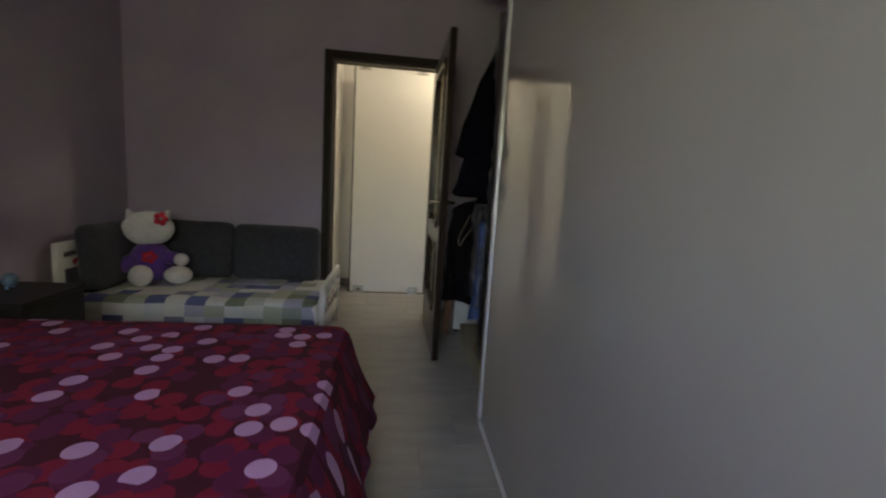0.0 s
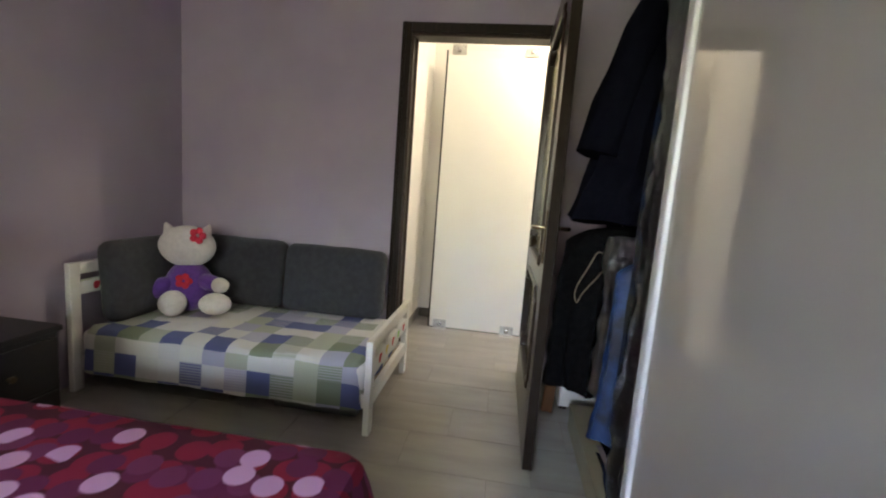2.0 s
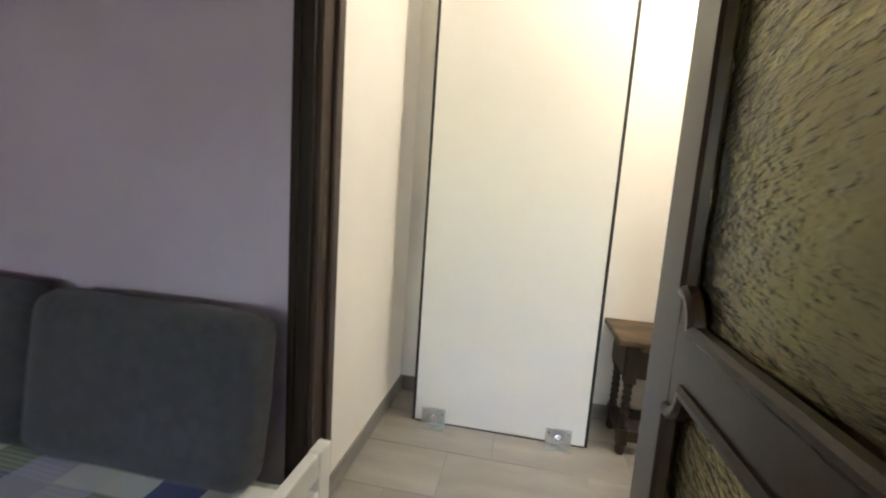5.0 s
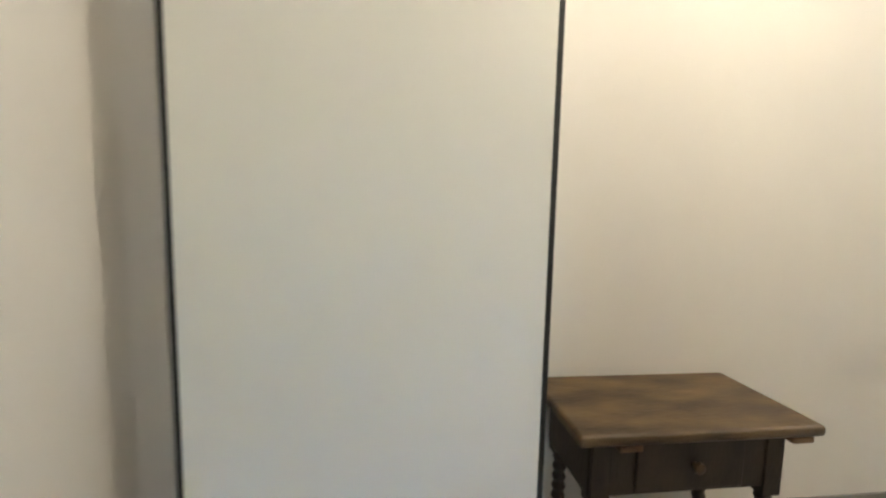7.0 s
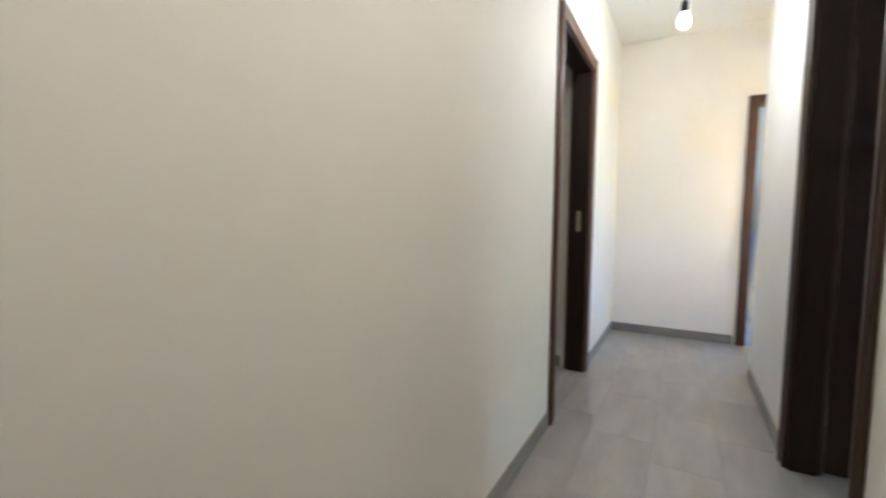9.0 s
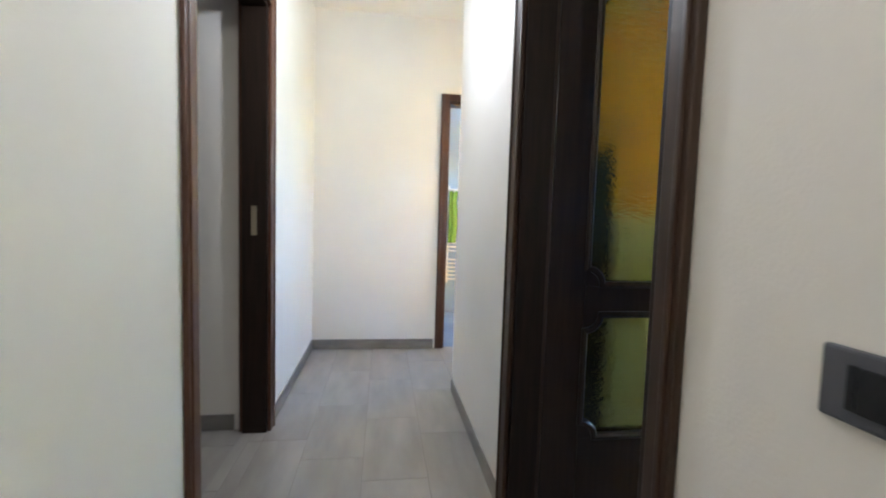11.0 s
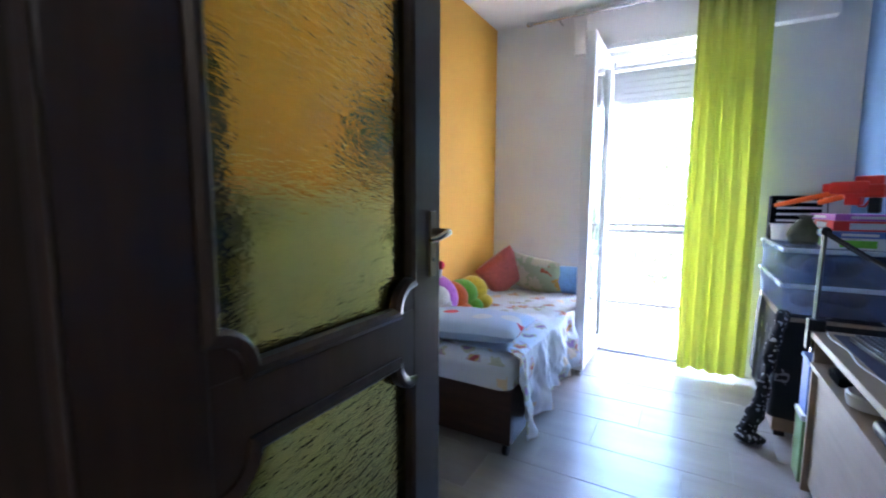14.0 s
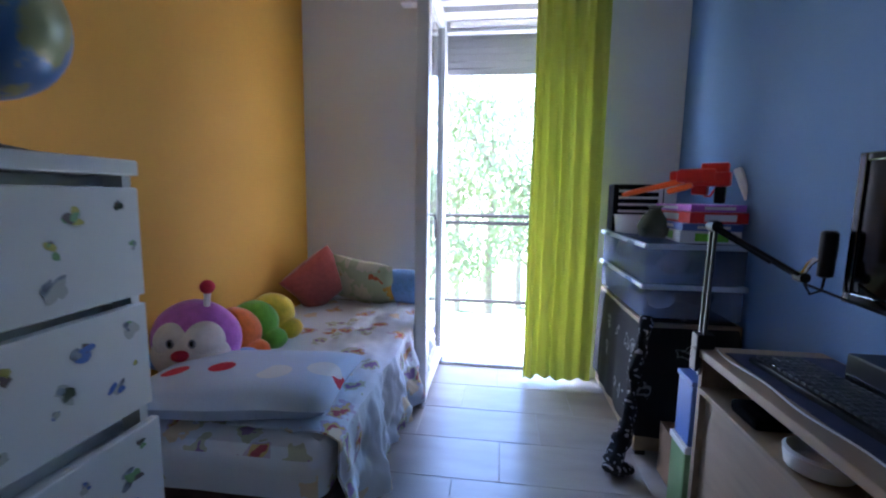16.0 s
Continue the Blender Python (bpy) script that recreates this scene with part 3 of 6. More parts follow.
skirt("baseboard", [(0.04, 0.049, 0.098, 1.085, 0, 0.08)])
skirt("baseboard", [(0.05, 3.27, 1.076, 1.085, 0, 0.08)])
skirt("baseboard", [(4.25, 5.53, 1.076, 1.085, 0, 0.08)])
skirt("baseboard", [(5.521, 5.53, 0.10, 1.076, 0, 0.08)])
skirt("baseboard", [(1.06, 2.54, 0.08, 0.089, 0, 0.08)])
skirt("baseboard", [(3.50, 4.62, 0.08, 0.089, 0, 0.08)])
skirt("baseboard", [(4.62, 4.629, -0.95, 0.08, 0, 0.08)])
skirt("baseboard", [(4.201, 4.21, 1.25, 3.2, 0, 0.08)])
skirt("baseboard", [(-1.42, 0.035, -0.044, -0.035, 0, 0.08)])
skirt("baseboard", [(1.055, 1.78, -0.044, -0.035, 0, 0.08)])
skirt("baseboard", [(3.55, 4.31, -3.14, -3.131, 0, 0.07)])
skirt("baseboard", [(2.14, 2.149, -3.1, -0.1, 0, 0.07)])

_tiles = {}


def tiled_floor(name, rects, label, material="tile", tw=0.555, th=0.275, ox=0.0, oy=0.0, shift=0.18, joint="grout"):
    """A screed with ceramic tiles on it, each its own piece, in running rows."""
    bm = bmesh.new()
    for x0, x1, y0, y1 in rects:
        add_box(bm, x0, x1, y0, y1, -0.12, -0.0016)
    base = solid(name, bm, joint, label, "floor", kind="structure", smooth=False)
    g = 0.0015
    for x0, x1, y0, y1 in rects:
        j = math.floor((y0 - oy) / th)
        while oy + j * th < y1:
            off = ox + ((j * shift * 1.0) % tw)
            i = math.floor((x0 - off) / tw)
            while off + i * tw < x1:
                a0, a1 = max(x0, off + i * tw), min(x1, off + (i + 1) * tw)
                b0, b1 = max(y0, oy + j * th), min(y1, oy + (j + 1) * th)
                if a1 - a0 > 0.012 and b1 - b0 > 0.012:
                    key = (round(a1 - a0, 3), round(b1 - b0, 3), material)
                    if key not in _tiles:
                        w, d = key[0] / 2 - g, key[1] / 2 - g
                        tb = bx(-w, w, -d, d, -0.008, 0)
                        top = [e for e in tb.edges if all(v.co.z > -0.001 for v in e.verts)]
                        bmesh.ops.bevel(tb, geom=top, offset=0.0008, segments=1, affect="EDGES")
                        me = mesh_of(tb, "tile", False)
                        me.materials.append(M[material])
                        _tiles[key] = me
                    t = new("tile", _tiles[key])
                    t.parent = base
                    t.location = ((a0 + a1) / 2, (b0 + b1) / 2, 0)
                i += 1
            j += 1
    return base


def strip_frame(name, m, w, h, depth, cw, material, label, cw0=None, casing=None):
    """Door lining with casings on both faces. Local: opening from x 0 to w, wall from y 0 to depth."""
    d = thing(name, m, label, "door frame", kind="structure")
    t = 0.022
    for n, a, b in (("jamb", 0, t), ("jamb", w - t, w)):
        part(n, bx(a, b, 0, depth, 0, h - t, 0.002), material, d)
    part("head", bx(0, w, 0, depth, h - t, h, 0.002), material, d)
    for y0, y1 in ((-0.018, -0.0005), (depth + 0.0005, depth + 0.018)):
        for a, b in ((-(cw0 or cw), 0.008), (w - 0.008, w + cw)):
            bm = bx(a, b, y0, y1, 0, h + cw, 0.004)
            lo, hi = (a + 0.014, a + 0.026) if a < 0 else (b - 0.026, b - 0.014)
            ym = y0 - 0.006 if y0 < 0 else y1 + 0.006
            add_box(bm, lo, hi, min(y0, ym), max(y1, ym), 0, h + cw, 0.003)
            part("casing", bm, casing or material, d)
        part("casing_head", bx(0.008, w - 0.008, y0, y1, h - 0.008, h + cw, 0.004), casing or material, d)
    return d


CW = 0.07
# Bedroom door jambs and stops use a lighter brown for light falling on them.
_bf = strip_frame("door_frame", pose(0.088, -0.037, 0), 0.912, 2.072, 0.119, 0.05, "casing_wood", "dark brown varnished wooden frame of the bedroom door, jambs coloured as lit", None, "frame_wood")
_kf = strip_frame("door_frame", pose(2.626, -0.02, 0), 0.792, 2.078, 0.10, CW, "frame_wood", "dark brown varnished wooden frame of the small bedroom door", 0.052, "casing_wood")
part("lining", bx(0.0225, 0.047, 0.005, 0.098, 0, 2.055, 0.003), "frame_wood", _kf)
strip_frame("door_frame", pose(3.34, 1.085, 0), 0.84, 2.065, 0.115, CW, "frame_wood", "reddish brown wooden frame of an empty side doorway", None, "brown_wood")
strip_frame("door_frame", pose(5.53, 0.03, 0, 0, 0, -90), 0.80, 2.04, 0.12, 0.055, "brown_wood", "reddish brown wooden frame of the bathroom door")
M["brass"] = mat("worn_brass", (0.42, 0.36, 0.25), 0.4, 0.8)
for _a, _b in ((0.87, 0.955), (0.985, 1.035), (1.065, 1.10)):
    part("strike_plate", bx(0.0222, 0.0232, 0.024, 0.040, _a, _b, 0.0004), "bronze", _bf, "dull bronze strike plate")
part("stop_strip", bx(0.0222, 0.034, 0.056, 0.084, 0, 2.049, 0.003), "casing_wood", _bf)
part("stop_strip", bx(0.912 - 0.034, 0.912 - 0.0222, 0.056, 0.084, 0, 2.049, 0.003), "casing_wood", _bf)
part("lock_plate", bx(4.150, 4.158, 1.13, 1.155, 0.98, 1.12, 0.002), "brass", None)
tagged(bpy.data.objects["lock_plate"], "brass lock strike plate in the side doorway jamb", "strike plate")


def notch(x0, x1, z0, z1, r, n=6):
    """A rectangle whose corners are scooped out."""
    pts = []
    for cx, cz, a0 in ((x1, z0, 180), (x1, z1, 270), (x0, z1, 0), (x0, z0, 90)):
        for k in range(n + 1):
            a = radians(a0 - 90 * k / n)
            pts.append((cx + r * math.cos(a), cz + r * math.sin(a)))
    return pts


def door_leaf(m, w, h, label, side, px=0.066, pz=(0.885, 1.10), reach=0.146):
    """Panelled leaf with two scooped glass lights. Local: hinge at x 0, free edge at x w, thickness about y 0."""
    d = thing("door", m, label, "door")
    t, s, s2 = 0.021, 0.140, 0.115
    lights = ((0.30, 0.762), (0.862, 1.92))
    part("stile", bx(0, s, -t, t, 0.008, h, 0.003), "dark_wood", d)
    part("stile", bx(w - s2, w, -t, t, 0.008, h, 0.003), "dark_wood", d)
    # Thin strip added so the free edge stays dark and mirrors no window.
    part("added_edge_strip", bx(w + 0.0003, w + 0.0015, -t + 0.002, t - 0.002, 0.010, h - 0.002), "raw_edge", d, "dull dark strip added against glare on the door edge")
    for a, b in ((0.008, lights[0][0]), (lights[0][1], lights[1][0]), (lights[1][1], h)):
        part("rail", bx(s, w - s2, -t, t, a, b), "dark_wood", d)
    for z0, z1 in lights:
        x0, x1 = s, w - s2
        part("glass_pane", bx(x0, x1, -0.003, 0.003, z0, z1), "cathedral", d, "yellowish textured glass")
        bm = bmesh.new()
        r = 0.055
        for cx, cz, sx, sz in ((x0, z0, 1, 1), (x1, z0, -1, 1), (x0, z1, 1, -1), (x1, z1, -1, -1)):
            k = 8
            ring = [(cx, cz)] + [(cx + sx * r * math.cos(radians(90 * i / k)), cz + sz * r * math.sin(radians(90 * i / k))) for i in range(k + 1)]
            fr = [bm.verts.new((x, -t + 0.001, zz)) for x, zz in ring]
            bk = [bm.verts.new((x, t - 0.001, zz)) for x, zz in ring]
            bm.faces.new(fr)
            bm.faces.new(bk[::-1])
            for i in range(len(ring)):
                j = (i + 1) % len(ring)
                bm.faces.new((fr[i], bk[i], bk[j], fr[j]))
        part("corner_block", bm, "dark_wood", d)
        for sg in (1, -1):
            bm = bmesh.new()
            add_sweep(bm, notch(x0 + 0.004, x1 - 0.004, z0 + 0.004, z1 - 0.004, r + 0.004), 0.024, sg * 0.012, sg * t * 0.95, -sg * 0.012)
            part("moulding", bm, "dark_wood", d)
    for sg in (1, -1):
        y = sg * t
        pl = part("handle_plate", bx(w - px, w - 0.026, y, y + sg * 0.006, *pz, 0.003), "bronze", d, "aged brass plate")
        bm = bmesh.new()
        cx = w - (px + 0.026) / 2
        tip = w - reach
        add_tube(bm, [(cx, y, 1.03), (cx, y + sg * 0.030, 1.03), (cx - 0.005, y + sg * 0.047, 1.03), (cx - 0.03, y + sg * 0.053, 1.028), (tip + 0.024, y + sg * 0.050, 1.020), (tip, y + sg * 0.046, 1.018)], [0.009, 0.009, 0.0095, 0.008, 0.007, 0.006], 10)
        part("handle", bm, "lever_brass", pl, "polished brass lever")
        part("keyhole", lathe([(0.005, 0), (0.005, 0.0025)], pose(cx, y + sg * 0.0062, pz[0] + 0.04, -90 * sg), 10), "black", pl)
    for z in (0.22, 1.78):
        part("hinge", lathe([(0.006, 0), (0.006, 0.08)], pose(-0.006, side * t, z), 10), "steel", d)
    return d


door_leaf(pose(0.922, -0.078, 0, 0, 0, -90), 0.90, 2.05, "dark brown panelled door with yellowish glass, standing open into the bedroom", 1)
door_leaf(pose(3.45, -0.045, 0, 0, 0, -89.3), 0.727, 2.05, "dark brown panelled door with yellow textured glass, open into the small room", -1, 0.054, (0.925, 1.078), 0.122)

# ---- corridor ----


def partition_panel():
    d = thing("wall_panel", pose(0.185, 0.80, 0), "tall white laminated panel with black edge strips, fixed with steel clips", "panel")
    w, h = 0.785, 2.235
    part("board", bx(0.013, w - 0.013, 0, 0.03, 0.008, h), "panel", d)
    part("edge_strip", bx(0, 0.0125, -0.002, 0.036, 0.004, h, 0.002), "black", d, "black rubber edge")
    part("edge_strip", bx(w - 0.0125, w, -0.002, 0.036, 0.004, h, 0.002), "black", d, "black rubber edge")
    part("foot_strip", bx(0.013, w - 0.013, 0.002, 0.028, 0, 0.0075), "black", d)
    for x in (0.10, 0.66):
        for z, up in ((0.0, 1), (h - 0.035, 1)):
            bm = bx(x - 0.055, x + 0.055, -0.012, -0.003, z, z + 0.075, 0.002)
            if z < 1:
                add_box(bm, x - 0.055, x + 0.055, -0.06, -0.012, 0.0, 0.004)
            c = part("clip", bm, "zinc", d, "galvanised steel clip")
            add = lathe([(0.02, 0), (0.02, 0.008), (0.012, 0.010), (0.012, 0.02), (0.005, 0.022)], pose(x, -0.012, z + 0.035, 90), 14)
            part("clip_knob", add, "steel", c)
            for sx in (-0.042, 0.042):
                part("screw", lathe([(0.006, 0), (0.005, 0.004)], pose(x + sx, -0.012, z + 0.055, 90), 8), "steel", c)
    return d


partition_panel()


def old_table():
    w, dp, h = 0.605, 0.330, 0.522
    d = thing("side_table", pose(1.03, 0.748, 0), "small old oak table with a drawer and turned legs", "table")
    bm = bx(0, w, 0, dp, h - 0.028, h, 0.009, 3)
    soften(bm, 0.0025, 7)
    part("tabletop", bm, "old_wood", d, "worn brown oak top")
    part("apron", bx(0.06, w - 0.07, 0.045, 0.06, h - 0.175, h - 0.030, 0.003), "old_wood_dark", d)
    part("apron", bx(0.06, w - 0.07, dp - 0.05, dp - 0.035, h - 0.175, h - 0.030, 0.003), "old_wood_dark", d)
    part("apron", bx(0.045, 0.06, 0.05, dp - 0.04, h - 0.175, h - 0.030, 0.003), "old_wood_dark", d)
    part("apron", bx(w - 0.07, w - 0.055, 0.05, dp - 0.04, h - 0.175, h - 0.030, 0.003), "old_wood_dark", d)
    dr = part("drawer_front", bx(0.16, w - 0.17, 0.037, 0.045, h - 0.165, h - 0.045, 0.004), "old_wood_dark", d)
    part("knob", lathe([(0.006, 0), (0.006, 0.012), (0.014, 0.016), (0.013, 0.024), (0.005, 0.028)], pose(w / 2, 0.037, h - 0.10, 90), 12), "old_wood", dr)
    for x in (0.125, w - 0.05):
        part("peg", bx(x - 0.028, x + 0.028, 0.006, 0.05, h - 0.046, h - 0.030, 0.004), "peg_wood", d, "pale worn peg")
    for x in (0.075, w - 0.085):
        for y in (0.065, dp - 0.055):
            prof = [(0.026, 0.0), (0.028, 0.02), (0.020, 0.04)]
            bm = bmesh.new()
            add_box(bm, x - 0.024, x + 0.024, y - 0.024, y + 0.024, h - 0.20, h - 0.03, 0.003)
            add_box(bm, x - 0.022, x + 0.022, y - 0.022, y + 0.022, 0.045, 0.115, 0.003)
            pr = []
            for k in range(15):
                z = 0.115 + (h - 0.20 - 0.115) * k / 14
                pr.append((0.020 if k % 2 else 0.0145, z))
            add_lathe(bm, pr, pose(x, y, 0), 12)
            add_lathe(bm, [(0.016, 0), (0.022, 0.012), (0.022, 0.03), (0.014, 0.046)], pose(x, y, 0), 12)
            part("leg", bm, "old_wood_dark", d)
    for y in (0.065, dp - 0.055):
        part("stretcher", bx(0.097, w - 0.107, y - 0.012, y + 0.012, 0.06, 0.10, 0.003), "old_wood_dark", d)
    for x in (0.075, w - 0.085):
        part("stretcher", bx(x - 0.012, x + 0.012, 0.087, dp - 0.077, 0.06, 0.10, 0.003), "old_wood_dark", d)
    return d


old_table()


def wall_switch(x, y, z):
    d = thing("light_switch", pose(x, y, z), "dark grey rectangular light switch on the white wall", "switch")
    part("plate", bx(-0.06, 0.06, 0, 0.009, -0.037, 0.037, 0.004), "switch_grey", d)
    part("rocker", bx(-0.022, 0.022, 0.009, 0.014, -0.022, 0.022, 0.002), "black_plastic", d)
    for s in (-0.028, 0.028):
        part("blank", bx(s - 0.0045, s + 0.0045, 0.009, 0.012, -0.022, 0.022, 0.001), "black_plastic", d)


M["switch_grey"] = mat("switch_grey", (0.10, 0.10, 0.115), 0.35, 0.3)
wall_switch(2.31, 0.08, 0.935)


def pendant(x, y, zb, label):
    d = thing("pendant_lamp", pose(x, y, H1), label, "lamp")
    part("rose", lathe([(0.03, 0), (0.03, -0.012), (0.012, -0.03)][::-1], None, 16), "black_plastic", d)
    part("cord", tube([(0, 0, -0.02), (0, 0, zb + 0.11 - H1)], 0.003, 6), "black_plastic", d)
    part("socket", lathe([(0.019, zb + 0.05 - H1), (0.019, zb + 0.10 - H1), (0.008, zb + 0.115 - H1)], None, 14), "black_plastic", d)
    b = part("bulb", lathe([(0.005, zb - 0.035 - H1), (0.02, zb - 0.03 - H1), (0.031, zb - 0.008 - H1), (0.03, zb + 0.01 - H1), (0.018, zb + 0.04 - H1), (0.014, zb + 0.05 - H1)], None, 18), "bulb", d, "lit white bulb")
    b.visible_shadow = False
    return d


pendant(3.85, 0.56, 2.13, "bare lit bulb hanging on a black cord from the ceiling")
pendant(1.40, 0.44, 2.40, "bare lit bulb hanging on a black cord near the table")

_w2 = thing("window_2", pose(5.07, -1.0, 0), "white framed window at the back of the corridor recess", "window", kind="structure")
for _a, _b, _c, _d in ((-0.35, -0.30, 0.85, 2.05), (0.30, 0.35, 0.85, 2.05), (-0.30, 0.30, 0.85, 0.90), (-0.30, 0.30, 2.00, 2.05)):
    part("window_frame", bx(_a, _b, -0.03, 0.03, _c, _d, 0.004), "white_paint", _w2)
_p2 = part("pane", bx(-0.30, 0.30, -0.004, 0.004, 0.90, 2.00), "clear", _w2, "clear glass")
_p2.visible_shadow = False

# ---- bathroom ----


def towel_radiator():
    d = thing("towel_radiator", pose(6.87, -0.42, 0), "white tubular towel radiator on the bathroom wall", "radiator")
    for y in (-0.22, 0.22):
        part("upright", tube([(0, y, 0.36), (0, y, 1.46)], 0.016, 10), "white_plastic", d)
    z = 0.40
    k = 0
    while z < 1.44:
        part("tube", tube([(-0.012, -0.22, z), (-0.02, 0, z), (-0.012, 0.22, z)], 0.010, 8), "white_plastic", d)
        k += 1
        z += 0.045 if k % 6 else 0.10
    for y in (-0.22, 0.22):
        for zz in (0.45, 1.38):
            part("bracket", tube([(0, y, zz), (0.03, y, zz)], 0.008, 8), "white_plastic", d)
    return d


towel_radiator()
M["towel"] = mat("lime_towel", (0.22, 0.38, 0.05), 0.95, color2=(0.17, 0.31, 0.04), scale=30, bump=0.5, bscale=150)
solid("towel", cloth_bm(lambda u, v: (6.81 + 0.008 * math.sin(v * 9), -0.20 - 0.10 * v + 0.012 * math.sin(u * 8) * v, 1.40 - 0.58 * u), 16, 8, 0.01), "towel", "lime green towel hanging on the radiator", "towel")
part("hook", bx(6.79, 6.90, -0.26, -0.24, 1.39, 1.41, 0.004), "white_plastic", bpy.data.objects["towel"])

# ---- bedroom ----


def drape(x0, x1, y0, y1, zt, zb, r=0.06, flare=0.02, folds=0.012, n=160, fold_k=9.0, seed=0.0, rows=7):
    """A cover lying on a rectangle and hanging down its sides in soft folds."""
    bm = bmesh.new()
    cx, cy, hx, hy = (x0 + x1) / 2, (y0 + y1) / 2, (x1 - x0) / 2, (y1 - y0) / 2

    def ring(inset, out, z, amp):
        vs, rc = [], max(0.01, r + out - inset * 0.5)
        ax, ay = hx + out - inset, hy + out - inset
        rc = min(rc, ax, ay)
        segs = [(ax, -ay + rc, ax, ay - rc), None, (ax - rc, ay, -ax + rc, ay), None, (-ax, ay - rc, -ax, -ay + rc), None, (-ax + rc, -ay, ax - rc, -ay), None]
        pts = []
        L = 4 * (ax + ay - 2 * rc) + 2 * math.pi * rc
        cen = [(ax - rc, ay - rc, 0), (-ax + rc, ay - rc, 90), (-ax + rc, -ay + rc, 180), (ax - rc, -ay + rc, 270)]
        k4 = n // 4
        for q in range(4):
            a, b, c, d = segs[2 * q]
            ns = k4 - 8
            for i in range(ns):
                pts.append((a + (c - a) * i / ns, b + (d - b) * i / ns))
            ox, oy, a0 = cen[q]
            for i in range(8):
                t = radians(a0 + 90 * i / 8)
                pts.append((ox + rc * math.cos(t), oy + rc * math.sin(t)))
        for x, y in pts:
            w = noise.noise(Vector((x * fold_k, y * fold_k, seed))) * amp
            d = Vector((x, y, 0)).normalized()
            zz = z + noise.noise(Vector((x * 3, y * 3, seed + 5))) * 0.006
            vs.append(bm.verts.new((cx + x + d.x * w, cy + y + d.y * w, zz)))
        return vs

    rings = []
    for ins in (min(hx, hy) * 0.9, min(hx, hy) * 0.75, min(hx, hy) * 0.6, min(hx, hy) * 0.45, min(hx, hy) * 0.3, 0.12, 0.07):
        rings.append(ring(ins, 0, zt, 0))
    rings.append(ring(0.025, 0, zt - 0.008, 0))
    rings.append(ring(0.006, 0, zt - 0.03, 0.001))
    for k in range(rows):
        f = (k + 1) / rows
        rings.append(ring(0, flare * f, zt - 0.035 + (zb - zt + 0.035) * f, folds * f))
    inner = [bm.verts.new(v.co + Vector((0, 0, 0.004)) - (Vector((v.co.x - cx, v.co.y - cy, 0)).normalized() * 0.008)) for v in rings[-1]]
    rings.append(inner)
    for a, b in zip(rings, rings[1:]):
        for i in range(len(a)):
            j = (i + 1) % len(a)
            bm.faces.new((a[i], a[j], b[j], b[i]))
    bm.faces.new(rings[0])
    return bm


_bed = thing("double_bed", pose(-0.5, -2.55, 0), "low double bed with dark wooden base beside the aisle", "bed")
part("bed_base", bx(-0.88, 0.90, -0.78, 0.78, 0.06, 0.22, 0.01), "black_wood", _bed)
for _x in (-0.8, 0.82):
    for _y in (-0.7, 0.7):
        part("leg", bx(_x - 0.03, _x + 0.03, _y - 0.03, _y + 0.03, 0, 0.06), "black_wood", _bed)
part("mattress", bx(-0.88, 0.92, -0.79, 0.81, 0.22, 0.465, 0.05, 3), "white_paint", _bed)
part("headboard", bx(-0.915, -0.885, -0.82, 0.82, 0.0, 0.85, 0.01), "black_wood", _bed)
solid("bedspread", drape(-1.36, 0.455, -3.39, -1.70, 0.485, 0.15, 0.07, 0.115, 0.05, 240, 6.0, 1.0), "dots", "crimson bedspread with purple and pink printed dots on the double bed", "bedspread", uv=planar_uv)

_ns = thing("nightstand", pose(-1.24, -1.51, 0), "black-brown wooden nightstand beside the double bed", "nightstand")
part("body", bx(-0.17, 0.315, -0.17, 0.20, 0.02, 0.505, 0.004), "black_wood", _ns)
part("top", bx(-0.17, 0.33, -0.18, 0.21, 0.507, 0.53, 0.004), "black_wood", _ns)
for _z in (0.08, 0.29):
    _dw = part("drawer_front", bx(0.316, 0.328, -0.16, 0.19, _z, _z + 0.195, 0.003), "black_wood", _ns)
    part("knob", lathe([(0.006, 0), (0.006, 0.012), (0.013, 0.016), (0.012, 0.024)], pose(0.328, 0.015, _z + 0.10, 0, 90), 12), "bronze", _dw)
for _x in (-0.14, 0.285):
    for _y in (-0.14, 0.14):
        part("foot", bx(_x - 0.02, _x + 0.02, _y - 0.02, _y + 0.02, 0, 0.02), "black_wood", _ns)
_lamp = thing("table_lamp", pose(-1.22, -1.60, 0.53), "small table lamp with a dark plum shade on the nightstand", "lamp")
part("base", lathe([(0.05, 0), (0.05, 0.012), (0.03, 0.02), (0.045, 0.06), (0.04, 0.10), (0.012, 0.13), (0.010, 0.24)], None, 20), "clear", _lamp, "clear glass base")
part("shade", lathe([(0.095, 0.215), (0.088, 0.39), (0.081, 0.39), (0.088, 0.216)], None, 28), "leather", _lamp, "dark plum fabric shade")
M["clock_blue"] = mat("pale_blue_enamel", (0.10, 0.17, 0.24), 0.3)
_clock = thing("alarm_clock", pose(-1.15, -1.44, 0.53), "round pale blue alarm clock on the nightstand", "clock")
_bm = bmesh.new()
add_ball(_bm, (0, 0, 0.040), (0.030, 0.034, 0.034))
part("body", _bm, "clock_blue", _clock)
for _y in (-0.02, 0.02):
    part("foot", lathe([(0.006, 0), (0.006, 0.012)], pose(0, _y, 0), 8), "plush_blue", _clock)

# toddler bed
_kb = thing("toddler_bed", pose(-0.595, -0.515, 0), "white toddler bed with cut-out end boards along the wall", "bed")


